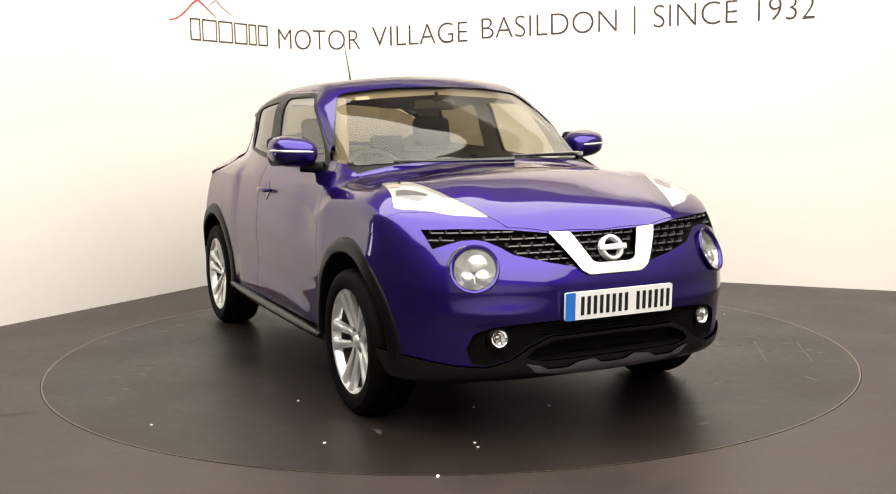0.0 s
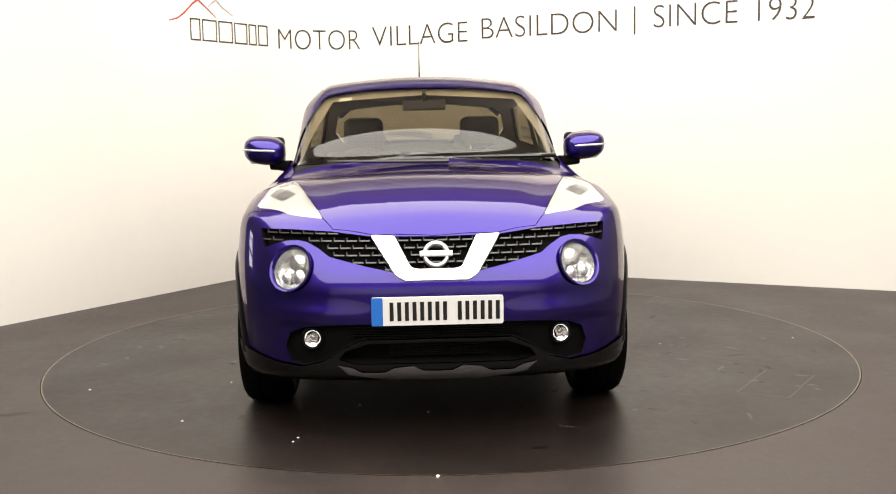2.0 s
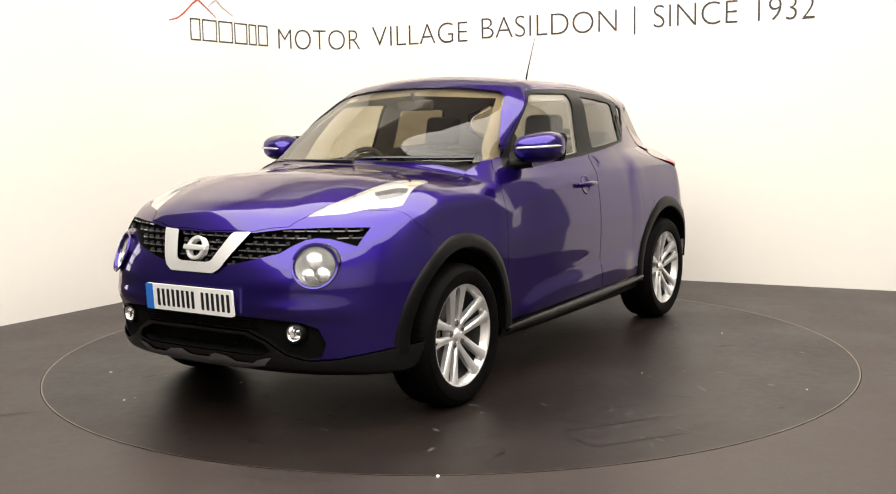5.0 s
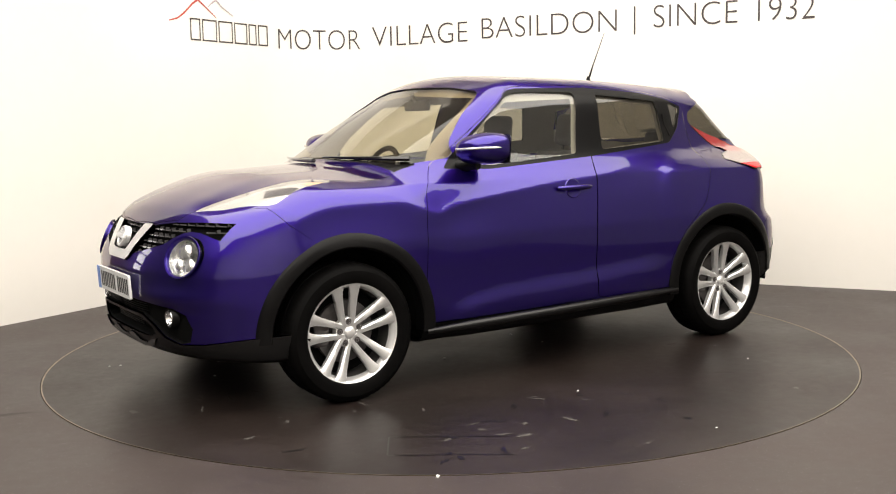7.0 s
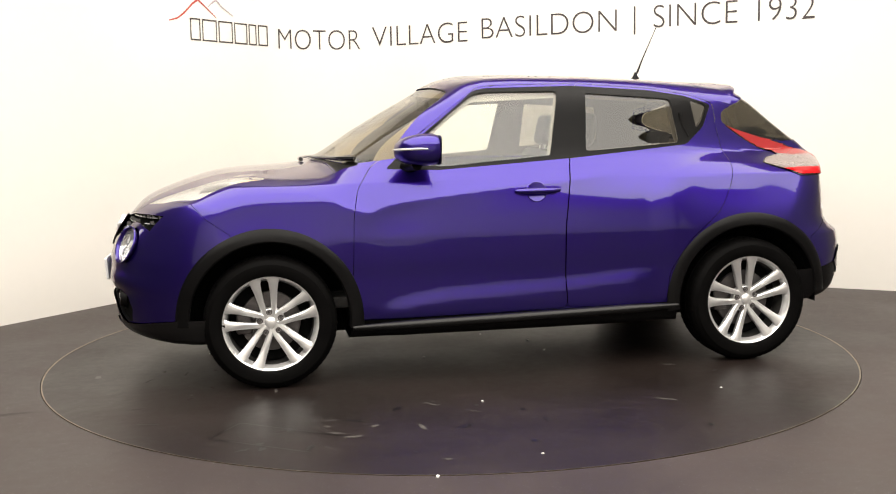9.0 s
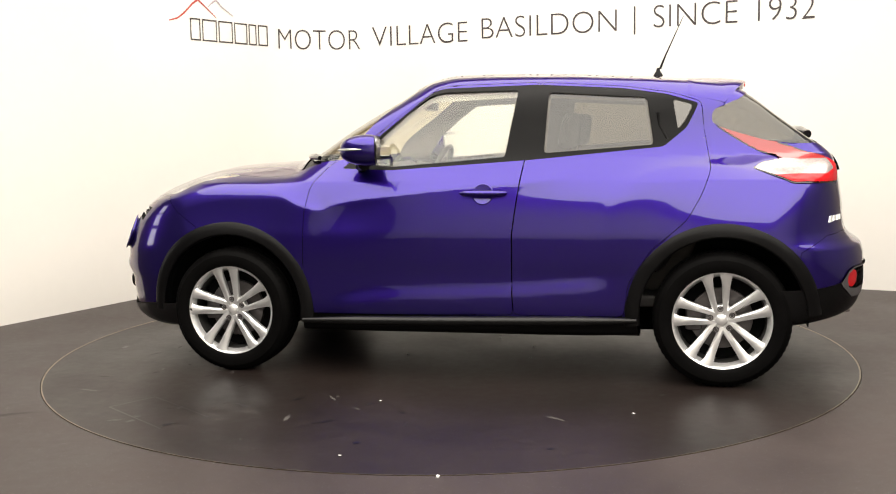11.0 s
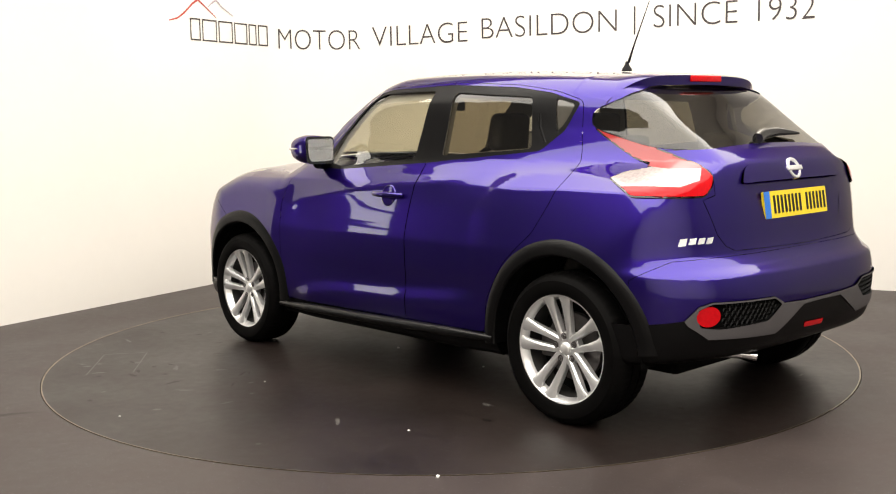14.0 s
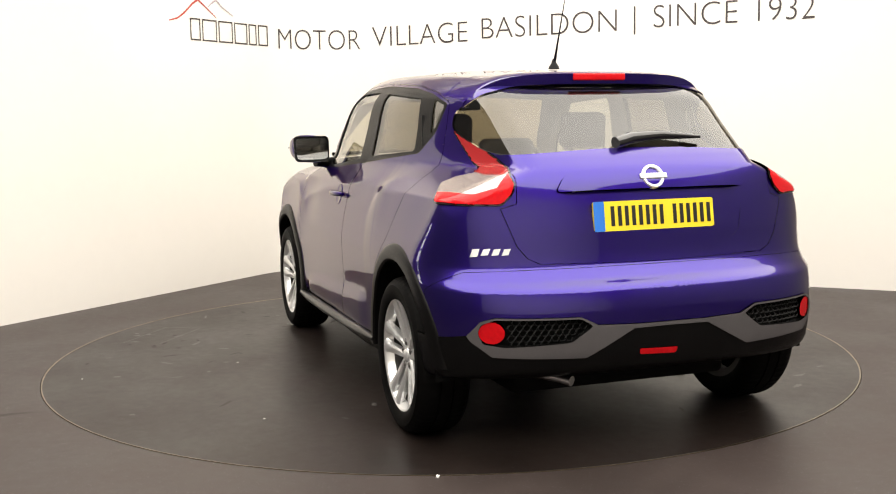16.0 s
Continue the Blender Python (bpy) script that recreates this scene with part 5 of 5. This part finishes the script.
# ---- lettering on the back wall, floor marks ----
def word_mesh(text, size):
    """A word in the built-in font, thinned, as a flat mesh of capital height 1."""
    data = bpy.data.curves.new("word", "FONT")
    data.body, data.size, data.offset, data.resolution_u = text, 1.0, -0.017, 6
    ob = bpy.data.objects.new("word", data)
    scene.collection.objects.link(ob)
    me = bpy.data.meshes.new_from_object(ob.evaluated_get(bpy.context.evaluated_depsgraph_get()))
    bpy.data.objects.remove(ob)
    return me


def on_wall(bm, s0, s1, z0, z1, off=0.004):
    """Lays a flat mesh, x from 0 to 1 and y from 0 to 1, on the curved wall."""
    for v in bm.verts:
        p, n = on_path(s0 + (s1 - s0) * v.co.x)
        q = p + n * (off + v.co.z)
        v.co = (q.x, q.y, z0 + (z1 - z0) * v.co.y)


def build_lettering():
    sign = new("wall_lettering")
    tagged(sign, "thin dark capital lettering along the white wall", "lettering")

    def sheet(name, bm, s0, s1, z0, z1, mat, label=""):
        bmesh.ops.recalc_face_normals(bm, faces=bm.faces)
        on_wall(bm, s0, s1, z0, z1)
        return part(name, bm, mat, sign, label, smooth=False)
    for text, s0, s1, z0 in (("MOTOR", -0.432, 0.335, 1.985), ("VILLAGE", 0.445, 1.385, 2.008), ("BASILDON", 1.52, 2.727, 2.025), ("SINCE", 3.03, 3.69, 2.036), ("1932", 3.842, 4.258, 2.036)):
        me = word_mesh(text, 1)
        bm = bmesh.new()
        bm.from_mesh(me)
        x0, x1 = min(v.co.x for v in bm.verts), max(v.co.x for v in bm.verts)
        y0, y1 = min(v.co.y for v in bm.verts), max(v.co.y for v in bm.verts)
        for v in bm.verts:
            v.co = ((v.co.x - x0) / (x1 - x0), (v.co.y - y0) / (y1 - y0), 0)
        bmesh.ops.subdivide_edges(bm, edges=[e for e in bm.edges if e.calc_length() > 0.06], cuts=2)
        sheet("word", bm, s0, s1, z0, z0 + 0.176, INK)
    bm = bmesh.new()
    box(bm, 0, 1, 0, 1, 0, 0.001)
    sheet("divider", bm, 2.868, 2.882, 1.99, 2.215, INK)
    # the firm's name stands as plain thin frames, its mark as two plain peaks
    s = -1.463
    for wide in (0.115, 0.17, 0.17, 0.16, 0.095, 0.11):
        bm = bmesh.new()
        t, h = 0.012 / wide, 0.012 / 0.176
        for x0, x1, y0, y1 in ((0, 1, 0, h), (0, 1, 1 - h, 1), (0, t, h, 1 - h), (1 - t, 1, h, 1 - h)):
            vs = [bm.verts.new((x, y, 0)) for x, y in ((x0, y0), (x1, y0), (x1, y1), (x0, y1))]
            bm.faces.new(vs)
        sheet("plain_frame", bm, s, s + wide, 2.003, 2.18, INK)
        s += wide + 0.02
    for mat, pts, label in ((INK_RED, [(-1.69, 2.142), (-1.60, 2.165), (-1.52, 2.215), (-1.43, 2.29), (-1.365, 2.33), (-1.29, 2.285), (-1.16, 2.2)], "thin red peak"),
                            (INK_GREY, [(-1.255, 2.28), (-1.2, 2.32), (-1.155, 2.345), (-1.09, 2.295), (-0.955, 2.228)], "thin grey peak")):
        bm = bmesh.new()
        low, high = [], []
        for i, (a, z) in enumerate(pts):
            w = 0.004 + 0.006 * math.sin(math.pi * i / (len(pts) - 1))
            p, n = on_path(a)
            for line, dz in ((low, -w), (high, w)):
                q = p + n * 0.004
                line.append(bm.verts.new((q.x, q.y, z + dz)))
        for i in range(len(pts) - 1):
            bm.faces.new((low[i], low[i + 1], high[i + 1], high[i]))
        part("peak", bm, mat, sign, label, smooth=False)


def build_marks():
    """Dusty scuffs, dark smears, a cut square and bright crumbs on the table; a worn patch on the floor."""
    rng = random.Random(7)

    def blot(name, x, y, rx, ry, turn, mat, parent, z=0.0012, label=""):
        bm = bmesh.new()
        c = bm.verts.new((0, 0, 0))
        ring = []
        n = 22
        for i in range(n):
            a = 2 * math.pi * i / n
            k = 0.45 + 0.75 * rng.random()
            ring.append(bm.verts.new((rx * k * math.cos(a), ry * k * math.sin(a), 0)))
        for i in range(n):
            bm.faces.new((c, ring[i], ring[(i + 1) % n]))
        bmesh.ops.transform(bm, verts=bm.verts, matrix=pose(x, y, z, 0, 0, turn))
        return part(name, bm, mat, parent, label, smooth=False)
    # scuffs gather on the side of the table beyond the car's left flank and nose
    for spots, mat, name in (((36, SCUFF, "scuff"), (34, SMEAR, "smear"))[k] for k in range(2)):
        for _ in range(spots):
            r, a = 1.15 + 0.95 * rng.random() ** 0.7, rng.gauss(70, 45) if rng.random() < 0.7 else rng.gauss(245, 35)
            blot(name, r * math.cos(radians(a)), r * math.sin(radians(a)), rng.uniform(0.015, 0.055), rng.uniform(0.006, 0.018), rng.uniform(0, 180), mat, table)
    for _ in range(14):
        r, a = 2.1 * rng.random() ** 0.5, rng.uniform(0, 360)
        bm = bmesh.new()
        bmesh.ops.create_icosphere(bm, subdivisions=1, radius=rng.uniform(0.004, 0.008), matrix=Matrix.Translation((r * math.cos(radians(a)), r * math.sin(radians(a)), 0.003)) @ Matrix.Diagonal((1.3, 1, 0.5, 1)))
        part("crumb", bm, PAPER, table, smooth=False)
    # an inset hatch, seen as a thin cut line
    bm = bmesh.new()
    q = [Vector(p) for p in HATCH]
    for i in range(3):
        a, b = q[i], q[i + 1]
        u = (b - a).normalized()
        w = Vector((-u.y, u.x, 0)) * 0.0035
        v = [bm.verts.new(p + Vector((0, 0, 0.0016))) for p in (a - w, b - w, b + w, a + w)]
        bm.faces.new(v)
    part("hatch_seam", bm, SMEAR, table, "thin cut line of an inset hatch", smooth=False)
    patch = blot("floor_scuff", -2.13, -1.33, 0.27, 0.03, 14, SCUFF, None, 0.0012)
    tagged(patch, "pale worn scuff on the dark floor", "scuff")
    crumb = bmesh.new()
    bmesh.ops.create_icosphere(crumb, subdivisions=1, radius=0.008, matrix=Matrix.Translation((-0.054, -2.25, 0.004)))
    tagged(part("white_crumb", crumb, PAPER, smooth=False), "tiny white crumb on the floor", "crumb")


HATCH = ((0.77, 1.6, 0), (1.183, 1.312, 0), (1.31, 1.515, 0), (0.9, 1.8, 0))
build_lettering()
build_marks()


def motions():
    """The table turns at a steady pace and carries the car."""
    car_rows, table_rows = [], []
    for t, a in TURNS:
        m = pose(0, 0, 0, 0, 0, a)
        table_rows.append((t, m))
        car_rows.append((t, m @ Matrix.Translation((*CAR_OFF, 0.0))))
    walk(table, table_rows)
    walk(car, car_rows)


motions()
